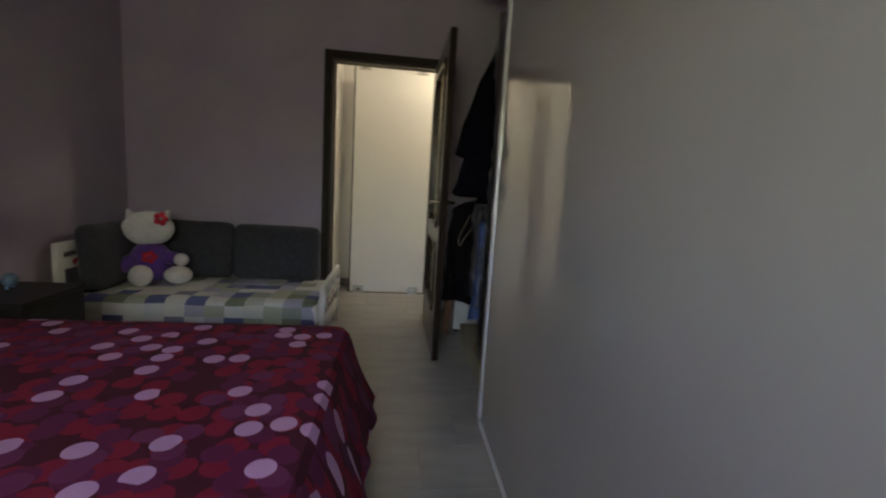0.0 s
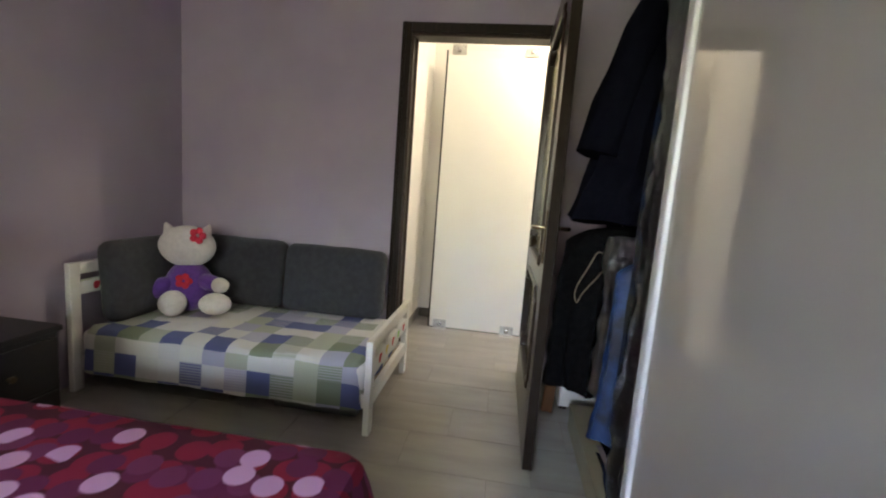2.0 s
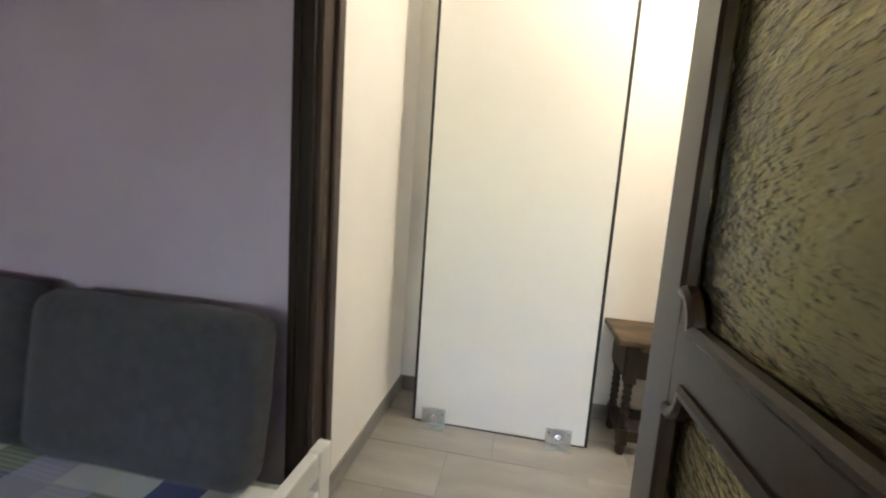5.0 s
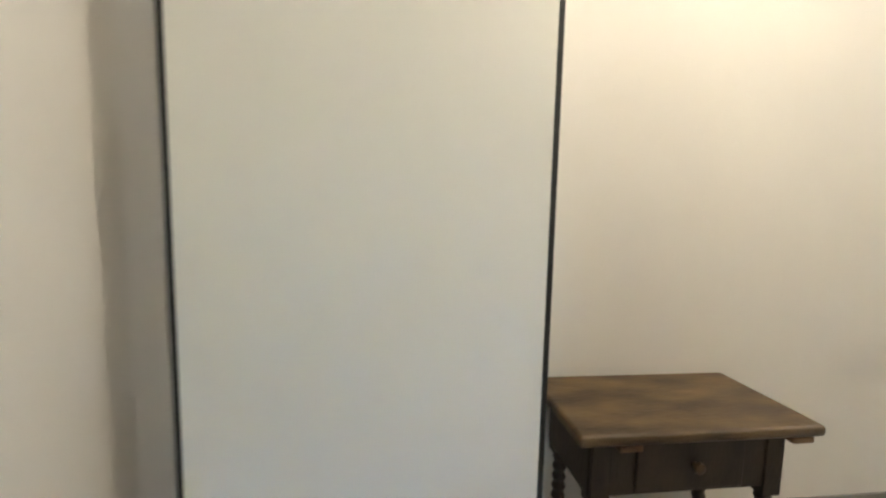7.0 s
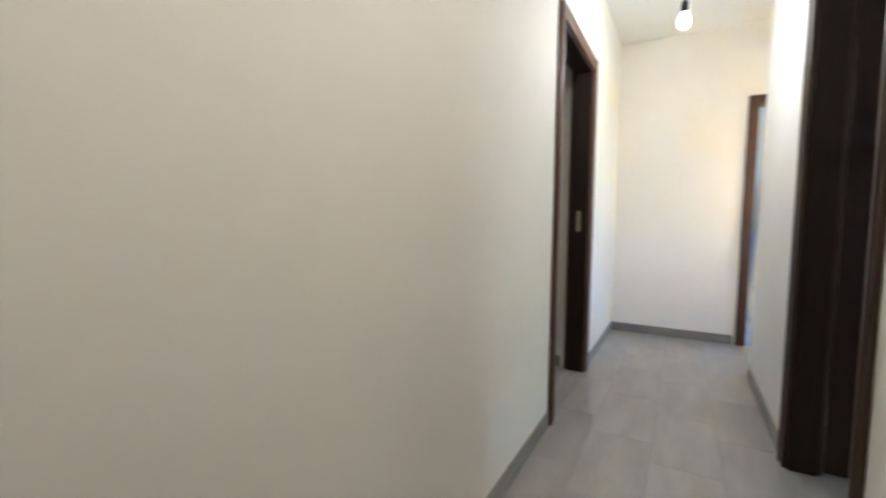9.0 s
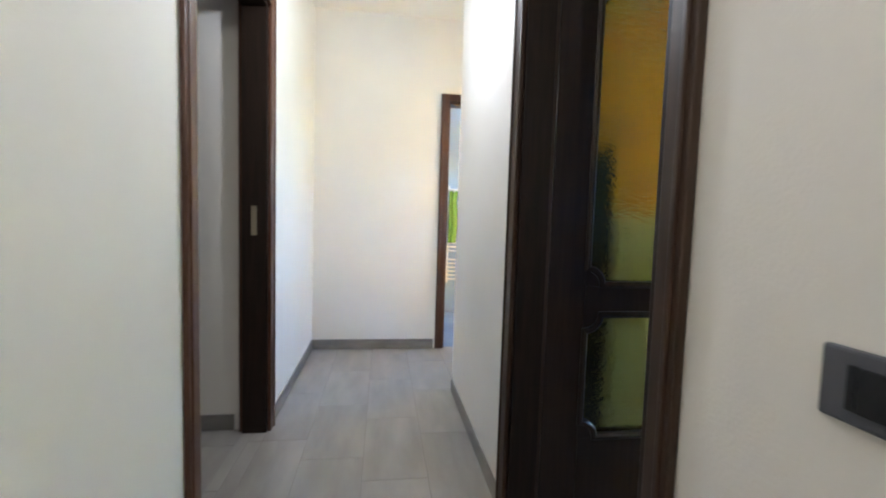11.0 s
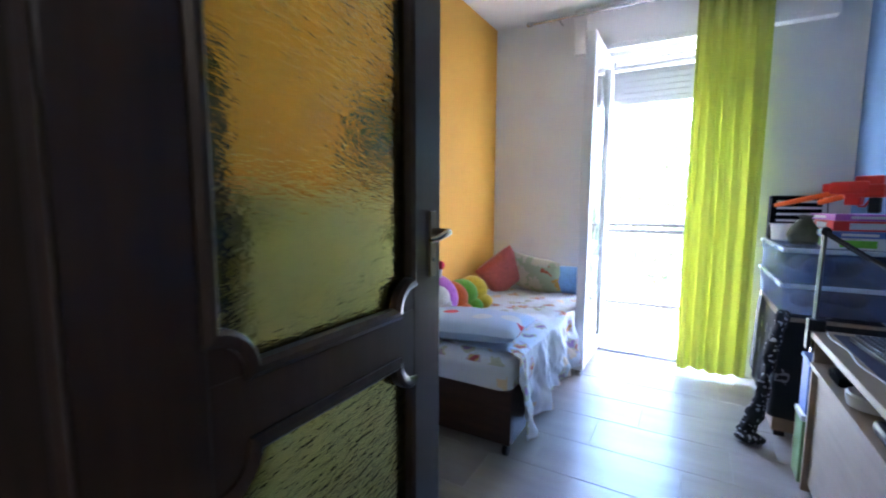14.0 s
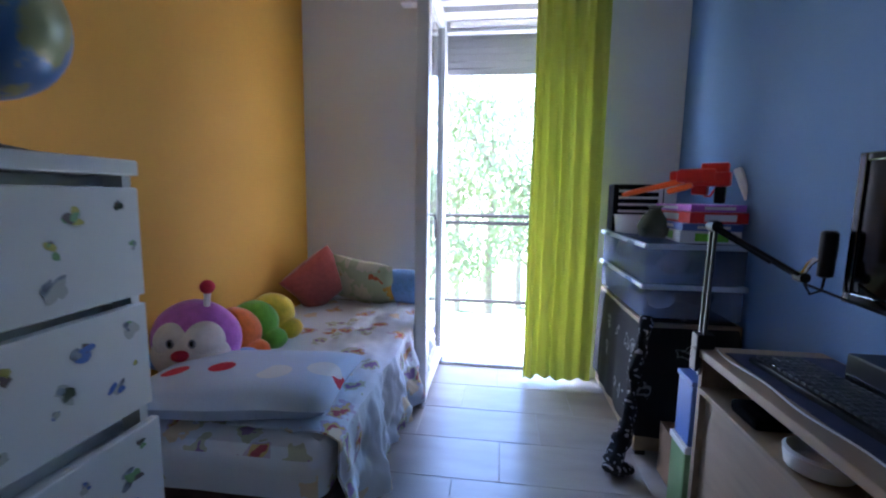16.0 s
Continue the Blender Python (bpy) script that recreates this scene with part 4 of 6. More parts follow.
def end_board(x, y0, y1, ztop, shelf):
    b = part("end_board", bx(x - 0.016, x + 0.016, y0, y0 + 0.055, 0, ztop, 0.004), "white_paint", _kb)
    part("post", bx(x - 0.016, x + 0.016, y1 - 0.055, y1, 0, ztop, 0.004), "white_paint", b)
    part("top_rail", bx(x - 0.014, x + 0.014, y0 + 0.055, y1 - 0.055, ztop - 0.06, ztop, 0.004), "white_paint", b)
    part("mid_rail", bx(x - 0.014, x + 0.014, y0 + 0.055, y1 - 0.055, ztop - 0.165, ztop - 0.095, 0.004), "white_paint", b)
    part("low_rail", bx(x - 0.014, x + 0.014, y0 + 0.055, y1 - 0.055, 0.13, 0.20, 0.004), "white_paint", b)
    for k in range(5):
        yy = y0 + 0.14 + k * (y1 - y0 - 0.28) / 4
        if k in (1, 3):
            part("slat", bx(x - 0.012, x + 0.012, yy - 0.02, yy + 0.02, ztop - 0.096, ztop - 0.059), "white_paint", b)
        c = ("plush_red", "plush_yellow", "plush_red", "plush_green", "plush_red")[k]
        bm = bmesh.new()
        add_ball(bm, (x + 0.0142, yy, ztop - 0.13), (0.0012, 0.018, 0.022), 10, 6)
        add_ball(bm, (x + 0.0142, yy + 0.022, ztop - 0.12), (0.0012, 0.012, 0.012), 10, 6)
        part("painted_figure", bm, c, b)


end_board(0.785, -0.385, 0.385, 0.455, False)
end_board(-0.75, -0.385, 0.385, 0.66, True)
part("side_rail", bx(-0.732, 0.765, -0.345, -0.32, 0.11, 0.18, 0.004), "white_paint", _kb)
part("side_rail", bx(-0.732, 0.765, 0.345, 0.37, 0.12, 0.19, 0.004), "white_paint", _kb)
part("slat_base", bx(-0.732, 0.765, -0.319, 0.344, 0.15, 0.18), "beech", _kb)
part("mattress", bx(-0.73, 0.755, -0.35, 0.37, 0.18, 0.315, 0.03, 3), "white_paint", _kb)
_q = drape(-1.318, 0.150, -0.872, -0.125, 0.335, 0.105, 0.05, 0.012, 0.022, 240, 8.0, 3.0)
for _v in _q.verts:
    _v.co.z += 0.010 * noise.noise(Vector((_v.co.x * 6, _v.co.y * 9, 2.0))) + 0.004 * noise.noise(Vector((_v.co.x * 19, _v.co.y * 23, 5.0)))
solid("quilt", _q, "patchwork", "blue, sage and white patchwork quilt spread on the toddler bed", "quilt", uv=planar_uv)


def cushion(m, w, h, t, label):
    bm = bx(-w / 2, w / 2, -t / 2, t / 2, 0, h)
    bmesh.ops.subdivide_edges(bm, edges=bm.edges[:], cuts=15, use_grid_fill=True)
    r = 0.055
    for v in bm.verts:
        p = v.co - Vector((0, 0, h / 2))
        q = Vector((max(-w / 2 + r, min(w / 2 - r, p.x)), max(-t / 2 + r, min(t / 2 - r, p.y)), max(-h / 2 + r, min(h / 2 - r, p.z))))
        if (p - q).length > 1e-6:
            p = q + (p - q).normalized() * r
        u, g = p.x / (w / 2), p.z / (h / 2)
        p.y *= 1 + 0.28 * max(0, 1 - u * u) * max(0, 1 - g * g)
        v.co = p + Vector((0, 0, h / 2))
    soften(bm, 0.006, 5, w * 7)
    return solid("cushion", bm, "grey_felt", label, "cushion", "cushions on the toddler bed", m=m)


cushion(pose(-0.275, -0.195, 0.33, -8), 0.645, 0.425, 0.13, "dark grey felt back cushion leaning on the wall")
cushion(pose(-0.90, -0.195, 0.33, -8), 0.60, 0.43, 0.13, "dark grey felt back cushion leaning on the wall")
cushion(pose(-1.245, -0.50, 0.33, -5, 0, 90), 0.55, 0.43, 0.13, "dark grey felt cushion at the head of the toddler bed")


def plush_doll():
    bm = bmesh.new()
    add_ball(bm, (-0.01, 0, 0.385), (0.158, 0.10, 0.120), 28, 20, None, 0)
    for s in (-1, 1):
        r = bmesh.ops.create_cone(bm, cap_ends=True, segments=14, radius1=0.062, radius2=0.008, depth=0.11)
        bmesh.ops.transform(bm, matrix=pose(-0.01 + s * 0.102, 0.0, 0.466, 0, s * 26, 0), verts=r["verts"])
    add_ball(bm, (-0.205, -0.10, 0.082), (0.056, 0.05, 0.044), 16, 12, pose(0, 0, 0, 0, -30, 0), 0)
    add_ball(bm, (-0.135, -0.07, 0.14), (0.095, 0.052, 0.052), 16, 12, pose(0, 0, 0, 0, -38, 0), 1)
    add_ball(bm, (0.200, -0.05, 0.175), (0.048, 0.045, 0.045), 16, 12, None, 0)
    add_ball(bm, (0.125, -0.03, 0.185), (0.080, 0.05, 0.048), 16, 12, pose(0, 0, 0, 0, 12, 0), 1)
    add_ball(bm, (0, 0, 0.15), (0.135, 0.10, 0.15), 24, 18, None, 1)
    add_ball(bm, (-0.025, -0.125, 0.075), (0.072, 0.075, 0.073), 18, 14, None, 0)
    add_ball(bm, (0.190, -0.09, 0.075), (0.088, 0.075, 0.062), 18, 14, None, 0)
    for k in range(5):
        a = 2 * math.pi * k / 5
        add_ball(bm, (0.092 + 0.028 * math.cos(a), -0.085, 0.462 + 0.028 * math.sin(a)), (0.02, 0.012, 0.02), 10, 8, None, 2)
        add_ball(bm, (0.02 + 0.03 * math.cos(a), -0.097, 0.20 + 0.026 * math.sin(a)), (0.022, 0.008, 0.02), 10, 8, None, 2)
    soften(bm, 0.003, 9)
    return solid("plush_toy", bm, ["plush_white", "plush_purple", "plush_red"], "white plush toy in purple clothes sitting on the quilt", "toy", m=pose(-1.06, -0.43, 0.332, 0, 0, 10))


plush_doll()

# wardrobe
_w = thing("wardrobe", pose(1.397, -2.502, 0, 0, 0, -0.6), "tall wardrobe with glossy pale sliding doors, one end standing open", "wardrobe")
part("back_panel", bx(0.325, 0.34, -2.2, 2.15, 0.08, 2.45), "beige", _w)
part("bottom_board", bx(-0.27, 0.325, -2.2, 1.95, 0.10, 0.125, 0.002), "beige", _w)
part("plinth", bx(-0.265, -0.245, -2.2, 1.95, 0.0, 0.0985), "beige", _w)
part("plinth", bx(0.30, 0.322, -2.2, 1.95, 0.0, 0.0985), "beige", _w)
part("top_board", bx(-0.33, 0.325, -2.2, 1.95, 2.45, 2.48, 0.002), "white_paint", _w)
part("side_panel", bx(-0.27, 0.325, -2.225, -2.2, 0, 2.45), "white_paint", _w)
part("divider", bx(-0.24, 0.324, -0.55, -0.53, 0.126, 2.449), "white_paint", _w)
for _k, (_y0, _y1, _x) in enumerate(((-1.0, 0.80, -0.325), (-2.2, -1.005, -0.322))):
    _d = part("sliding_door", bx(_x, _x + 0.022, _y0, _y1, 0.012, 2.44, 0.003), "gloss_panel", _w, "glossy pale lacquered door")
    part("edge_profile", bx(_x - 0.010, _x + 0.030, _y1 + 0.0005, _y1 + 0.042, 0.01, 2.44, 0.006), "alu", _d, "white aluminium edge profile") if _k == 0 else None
part("floor_track", bx(-0.335, -0.285, -2.2, 0.80, 0, 0.009), "alu", _w)
part("rail", tube([(-0.11, -0.53, 1.98), (-0.11, 1.93, 1.98)], 0.013, 10), "steel", _w)
part("rail_post", tube([(-0.11, 1.93, 0.126), (-0.11, 1.93, 1.995)], 0.013, 10), "steel", _w)


def garment(y, x, z0, z1, wx, ty, material, label, seed, flare=1.25, hanger=True, extra=None):
    """A garment on a hanger: shoulders, a body widening downwards, folds all round."""
    bm = bmesh.new()
    n, rows = 64, 36
    rings = []
    for j in range(rows + 1):
        f = j / rows
        sh = min(1.0, (f / 0.10) ** 0.5) if f < 0.10 else 1.0
        k = (1 + (flare - 1) * f) * (0.18 + 0.82 * sh)
        ring = []
        for i in range(n):
            a = 2 * math.pi * i / n
            c, s = math.cos(a), math.sin(a)
            fold = 1 + f * 0.22 * noise.noise(Vector((c * 3 + seed, s * 3, f * 1.3 + seed))) + 0.05 * math.sin(a * 9 + seed) * f + 0.05 * noise.noise(Vector((c * 6, s * 6 + seed, f * 9)))
            px = wx * k * math.copysign(abs(c) ** 0.75, c) * fold
            py = ty * (0.5 + 0.5 * sh) * (0.75 + 0.35 * f) * s * (1 + f * 0.5 * noise.noise(Vector((c * 5, seed, f * 2))))
            drop = 0.02 * noise.noise(Vector((c * 2, s * 2, seed))) if j == rows else 0
            ring.append(bm.verts.new((px, py, (z1 - z0) * (1 - f) + drop)))
        rings.append(ring)
    for a, b in zip(rings, rings[1:]):
        for i in range(n):
            bm.faces.new((a[i], a[(i + 1) % n], b[(i + 1) % n], b[i]))
    bm.faces.new(rings[0][::-1])
    bm.faces.new(rings[-1])
    g = thing("garment", pose(x, y, z0), label, "clothes", "clothes in the wardrobe")
    part("cloth", bm, material, g)
    if hanger:
        h = z1 - z0
        part("hanger_hook", tube([(0, 0, h - 0.01), (0, 0, 1.955 - z0), (0.02, 0, 1.99 - z0), (0.03, 0, 2.0 - z0), (0.042, 0, 1.985 - z0)], 0.003, 6), "steel", g)
    if extra:
        extra(g)
    return g


def coat_parts(g):
    for s, zz in ((-1, 0.30), (1, 0.30)):
        bm = bmesh.new()
        add_tube(bm, [(s * 0.12, -0.02, 0.76), (s * 0.20, -0.05, 0.58), (s * 0.27, -0.06, 0.36), (s * 0.30, -0.07, 0.21)], [0.055, 0.065, 0.062, 0.066], 14)
        soften(bm, 0.008, 8, s)
        part("sleeve", bm, "navy", g)
    bm = bmesh.new()
    add_tube(bm, [(-0.10, -0.05, 0.86), (-0.05, -0.09, 0.90), (0.05, -0.09, 0.90), (0.10, -0.05, 0.86)], 0.03, 10)
    part("collar", bm, "navy", g)


garment(-1.19, 1.30, 1.085, 1.93, 0.155, 0.16, "navy", "dark navy wool coat hanging in the open wardrobe", 1.0, 2.15, True, coat_parts)


def loop_cord(g):
    pts = []
    for k in range(20):
        a = 2 * math.pi * k / 20
        pts.append((-0.122 + (0.024 + 0.012 * math.sin(a)) * math.cos(a) + 0.036 * math.sin(a) + 0.007 * math.sin(3 * a), -0.112 - 0.006 * math.cos(2 * a), 0.440 + 0.094 * math.sin(a)))
    part("cord", tube(pts, 0.0020, 7, True), "cord", g, "beige cord loop")


garment(-1.03, 1.165, 0.44, 1.06, 0.19, 0.10, "black_cloth", "black padded garment with a beige cord in the wardrobe", 2.0, 1.2, True, loop_cord)
garment(-1.30, 1.28, 0.58, 1.03, 0.15, 0.05, "plum_cloth", "plum grey folded garment hanging under the coat", 3.0, 1.15)
garment(-1.45, 1.30, 0.55, 1.92, 0.18, 0.06, "blue_cloth", "dark blue garment on a hanger in the wardrobe", 4.0, 1.12)
garment(-1.58, 1.30, 0.34, 1.92, 0.19, 0.06, "brown_cloth", "dark brown garment in a clear plastic cover", 5.0, 1.12)
garment(-0.80, 1.35, 0.75, 1.92, 0.17, 0.07, "navy", "dark garment on a hanger in the wardrobe", 6.0, 1.15)

garment(-1.378, 1.228, 0.42, 1.00, 0.155, 0.055, "blue_bag", "crumpled blue plastic bag hanging in the wardrobe", 7.0, 1.1, False)


def film(y, x, z0, z1, wx, seed, label):
    def f(u, v):
        a = (u - 0.5) * math.pi * 1.1
        w = 1 + 0.10 * noise.noise(Vector((u * 9, v * 4, seed))) + 0.07 * noise.noise(Vector((u * 23, v * 15 * (z1 - z0), seed + 4)))
        return (x - wx * math.cos(a) * w, y + 0.075 * math.sin(a) * w + 0.012 * math.sin(u * 40 + v * 6), z0 + (z1 - z0) * v)
    return solid("garment_cover", cloth_bm(f, 54, 60, 0.0016), "polythene", label, "clothes cover", "plastic covers in the wardrobe")


film(-1.28, 1.28, 0.52, 1.04, 0.215, 1.0, "crumpled clear plastic cover over a hanging garment")
film(-1.58, 1.30, 0.28, 1.92, 0.228, 2.0, "crumpled clear plastic cover over a hanging garment")
for _k, (_y, _z, _c) in enumerate(((-1.15, 0.126, "blue_cloth"), (-1.15, 0.166, "pink_cloth"), (-1.15, 0.206, "navy"), (-1.42, 0.126, "brown_cloth"), (-1.42, 0.166, "pink_cloth"))):
    _bm = pillow_bm(0.34, 0.25, 0.05, 18, 14, 6)
    soften(_bm, 0.006, 9, _k)
    solid("folded_clothes", _bm, _c, "folded clothes stacked on the wardrobe floor", "clothes", "folded clothes", m=pose(1.34, _y, _z + 0.025, 0, 0, _k * 3 - 5))
_bc = thing("box_cabinet", pose(1.34, -0.225, 0), "low white cabinet in the corner behind the open door", "cabinet")
part("body", bx(-0.22, 0.22, -0.155, 0.15, 0.02, 0.57, 0.003), "white_paint", _bc)
part("door", bx(-0.215, 0.215, -0.172, -0.157, 0.03, 0.56, 0.003), "white_paint", _bc)
part("top", bx(-0.23, 0.23, -0.175, 0.15, 0.572, 0.59, 0.003), "white_paint", _bc)
for _x in (-0.19, 0.19):
    for _y in (-0.12, 0.12):
        part("foot", bx(_x - 0.02, _x + 0.02, _y - 0.02, _y + 0.02, 0, 0.02), "black_plastic", _bc)

_hb = thing("handbag", pose(1.27, -0.24, 0.59, 0, 0, 12), "black soft handbag standing on the low white cabinet", "bag")
_bm = bx(-0.12, 0.12, -0.05, 0.05, 0, 0.17, 0.03, 3)
bmesh.ops.subdivide_edges(_bm, edges=_bm.edges[:], cuts=2)
for _v in _bm.verts:
    _v.co.x *= 1 - 0.25 * _v.co.z / 0.17
soften(_bm, 0.006, 12, 3)
for _v in _bm.verts:
    _v.co.z = max(_v.co.z, 0.0005)
part("body", _bm, "black_cloth", _hb)
part("strap", tube([(-0.07, 0, 0.155), (-0.06, 0, 0.22), (-0.02, 0, 0.245), (0.03, 0, 0.24), (0.065, 0, 0.21), (0.07, 0, 0.155)], 0.007, 8), "black_cloth", _hb)
_pl = tagged(part("plank", bx(-0.03, 0.03, -0.009, 0.009, 0, 0.62, 0.003), "plank_pine", None, "", True, None, pose(1.055, -0.425, 0.002, -2, 4, 0)), "brown wooden board leaning behind the open door", "board")
_ub = thing("underbed_box", pose(-0.12, -0.62, 0), "low grey translucent storage box pushed under the toddler bed", "storage box")
_bm = bmesh.new()
add_box(_bm, -0.22, 0.22, -0.14, 0.14, 0, 0.085, 0.012, 2)
part("tub", _bm, "grey_pvc", _ub)
part("lid", bx(-0.23, 0.23, -0.15, 0.15, 0.086, 0.10, 0.005), "grey_pvc", _ub)

# ---- small bedroom ----
M["print2"] = cells("blue_heart_cotton", (0.50, 0.60, 0.76), [(0.86, (0.55, 0.03, 0.06), 0.30, 0.0), (0.80, (0.66, 0.68, 0.70), 0.40, 3.3)], 8, 0.3)
M["print_green"] = cells("green_printed_cotton", (0.46, 0.54, 0.34), [(0.45, (0.66, 0.64, 0.50), 0.48, 0.0), (0.62, (0.60, 0.36, 0.07), 0.40, 3.3), (0.70, (0.46, 0.13, 0.06), 0.24, 7.7)], 8, 0.3, warp=0.16)
M["print_black"] = cells("black_printed_cotton", (0.008, 0.008, 0.010), [(0.80, (0.22, 0.22, 0.22), 0.22, 0.0), (0.80, (0.008, 0.008, 0.010), 0.13, 0.0)], 8, 0.2, warp=0.13)
M["print_black2"] = cells("black_scarf_cotton", (0.008, 0.008, 0.010), [(0.50, (0.36, 0.36, 0.38), 0.24, 0.0), (0.6, (0.30, 0.30, 0.32), 0.16, 3.0)], 40, 0.2, warp=0.03)
M["globe_map"] = mat("globe_map", (0.075, 0.17, 0.38), 0.35, color2=(0.26, 0.27, 0.12), scale=7, mix=(0.50, 0.54))
M["olive"] = mat("olive_cloth", (0.05, 0.06, 0.035), 0.9, color2=(0.10, 0.11, 0.07), scale=14, bump=0.4, bscale=50)
M["sticker_yellow"] = mat("sticker_yellow", (0.50, 0.46, 0.10), 0.5)
M["sticker_grey"] = mat("sticker_grey", (0.34, 0.36, 0.40), 0.5, color2=(0.10, 0.10, 0.12), scale=60)
M["sticker_brown"] = mat("sticker_brown", (0.14, 0.10, 0.08), 0.5)
M["sticker_pale"] = mat("sticker_pale", (0.50, 0.50, 0.44), 0.5)
M["key_plastic"] = mat("key_plastic", (0.022, 0.022, 0.026), 0.45)
M["gloss_black"] = mat("gloss_black", (0.008, 0.008, 0.009), 0.08, coat=0.5)
M["arm_grey"] = mat("grey_metal", (0.075, 0.075, 0.08), 0.35, 0.6)
M["lid_pvc"] = mat("milky_lid", (0.44, 0.48, 0.56), 0.35, color2=(0.50, 0.55, 0.63), scale=6)
M["shutter_pvc"] = mat("grey_shutter", (0.44, 0.45, 0.46), 0.5, color2=(0.40, 0.41, 0.42), scale=4)
_w1 = thing("window_1", pose(3.07, -3.30, 0), "white balcony door opening with a half lowered roller shutter", "window", kind="structure")
for _a, _b in ((-0.45, -0.39), (0.39, 0.45)):
    part("window_frame", bx(_a, _b, -0.03, 0.03, 0.02, 2.10, 0.004), "white_plastic", _w1)
part("window_frame", bx(-0.39, 0.39, -0.03, 0.03, 2.04, 2.10, 0.004), "white_plastic", _w1)
part("sill", bx(-0.45, 0.45, -0.12, 0.10, -0.01, 0.02, 0.004), "zinc", _w1, "metal threshold")
part("guide", bx(-0.37, 0.37, 0.032, 0.052, 2.055, 2.095, 0.003), "steel", _w1)
for _k in range(7):
    _z = 1.815 + _k * 0.0405
    part("slat", bx(-0.448, 0.448, -0.075, -0.060, _z, _z + 0.0398, 0.003), "shutter_pvc", _w1)

_bd = thing("balcony_door", pose(3.485, -3.262, 0.03), "white balcony door leaf with glass, standing open into the room", "door")
part("stile", bx(-0.025, 0.025, 0, 0.065, 0.01, 2.08, 0.005), "white_plastic", _bd)
part("stile", bx(-0.03, 0.03, 0.585, 0.665, 0.01, 2.08, 0.008), "white_plastic", _bd)
for _a, _b in ((0.01, 0.09), (2.01, 2.08)):
    part("rail", bx(-0.025, 0.025, 0.065, 0.585, _a, _b, 0.004), "white_plastic", _bd)
_g = part("glass_pane", bx(-0.004, 0.004, 0.065, 0.585, 0.09, 2.01), "clear", _bd, "clear glass")
_g.visible_shadow = False
part("handle", tube([(-0.026, 0.632, 0.95), (-0.06, 0.632, 0.95), (-0.065, 0.632, 0.93), (-0.065, 0.632, 0.84)], 0.008, 8), "steel", _bd)
part("foot_bolt", bx(-0.02, 0.02, 0.61, 0.655, -0.03, 0.012, 0.002), "steel", _bd)

_sb = thing("shutter_box", pose(3.0, -3.14, 2.13), "white roller shutter box above the balcony door", "shutter box", kind="structure")
part("casing", bx(-0.72, 0.70, 0.0005, 0.075, 0, 0.298, 0.006), "room_white", _sb)
part("lid", bx(-0.60, 0.62, 0.0755, 0.082, 0.03, 0.26, 0.003), "room_white", _sb)

_cr = thing("curtain_rod", pose(3.0, -3.015, 2.375), "thin steel curtain rod on brackets above the balcony door", "curtain rod")
part("rod", tube([(-0.80, 0, 0), (0.98, 0, 0)], 0.011, 10), "steel", _cr)
part("finial", lathe([(0.011, 0), (0.018, 0.01), (0.018, 0.04), (0.006, 0.05)], pose(0.98, 0, 0, 0, 90), 12), "steel", _cr)
for _x in (0.80, -0.72):
    part("bracket", tube([(_x, 0, 0), (_x, -0.123, 0)], 0.006, 8), "steel", _cr)


def curtain():
    def f(u, v):
        x = 2.575 + 0.375 * u + 0.012 * noise.noise(Vector((u * 4, v * 2, 1)))
        amp = 0.032 + 0.006 * (1 - v)
        y = -3.025 + amp * math.sin(6.28 * (u ** 1.35) * 5.2 + 0.5 * math.sin(v * 3) + 1.5 * math.sin(u * 4)) * (0.45 + 0.75 * abs(noise.noise(Vector((u * 4.3, 0.3 * v, 7))))) + 0.020 * noise.noise(Vector((u * 7, v * 1.2, 4))) + 0.003 * noise.noise(Vector((u * 15, v * 1.0, 9)))
        return (x, y, 0.03 + 2.35 * v + 0.008 * math.sin(u * 11))
    c = solid("curtain", cloth_bm(f, 150, 30, 0.002), "curtain", "lime green curtain hanging in folds beside the balcony door", "curtain")
    for k in range(7):
        x = 2.60 + 0.052 * k
        part("ring", tube([(x, -3.015 + 0.019 * math.cos(a), 2.375 + 0.019 * math.sin(a)) for a in [i * math.pi / 6 for i in range(12)]], 0.003, 6, True), "steel", c)


curtain()

# bed
_b2 = thing("child_bed", pose(3.91, -2.32, 0), "dark walnut child bed with casters along the orange wall", "bed")
part("foot_board", bx(-0.38, 0.38, 0.765, 0.79, 0.06, 0.30, 0.004), "bed_wood", _b2)
part("side_board", bx(-0.38, -0.355, -0.765, 0.765, 0.06, 0.30, 0.004), "bed_wood", _b2)
part("side_board", bx(0.355, 0.38, -0.765, 0.765, 0.06, 0.30, 0.004), "bed_wood", _b2)
part("head_board", bx(-0.38, 0.38, -0.79, -0.765, 0.06, 0.42, 0.004), "bed_wood", _b2)
part("slat_base", bx(-0.355, 0.355, -0.765, 0.765, 0.20, 0.24), "bed_wood", _b2)
part("mattress", bx(-0.36, 0.36, -0.765, 0.765, 0.24, 0.418, 0.04, 3), "sky_blue_cloth", _b2)
for _x in (-0.35, 0.35):
    for _y in (-0.75, 0.76):
        _c = part("caster", lathe([(0.022, -0.012), (0.026, -0.008), (0.026, 0.008), (0.022, 0.012)], pose(_x, _y, 0.026, 0, 90), 16), "black_plastic", _b2)
        part("caster_fork", bx(_x - 0.017, _x + 0.017, _y - 0.012, _y + 0.012, 0.045, 0.06, 0.002), "steel", _c)
_sh = solid("bed_sheet", drape(3.540, 4.285, -3.09, -1.528, 0.435, 0.303, 0.05, 0.004, 0.004, 240, 8.0, 9.0), "print", "pale blue printed sheet on the child bed", "bed sheet", uv=planar_uv)


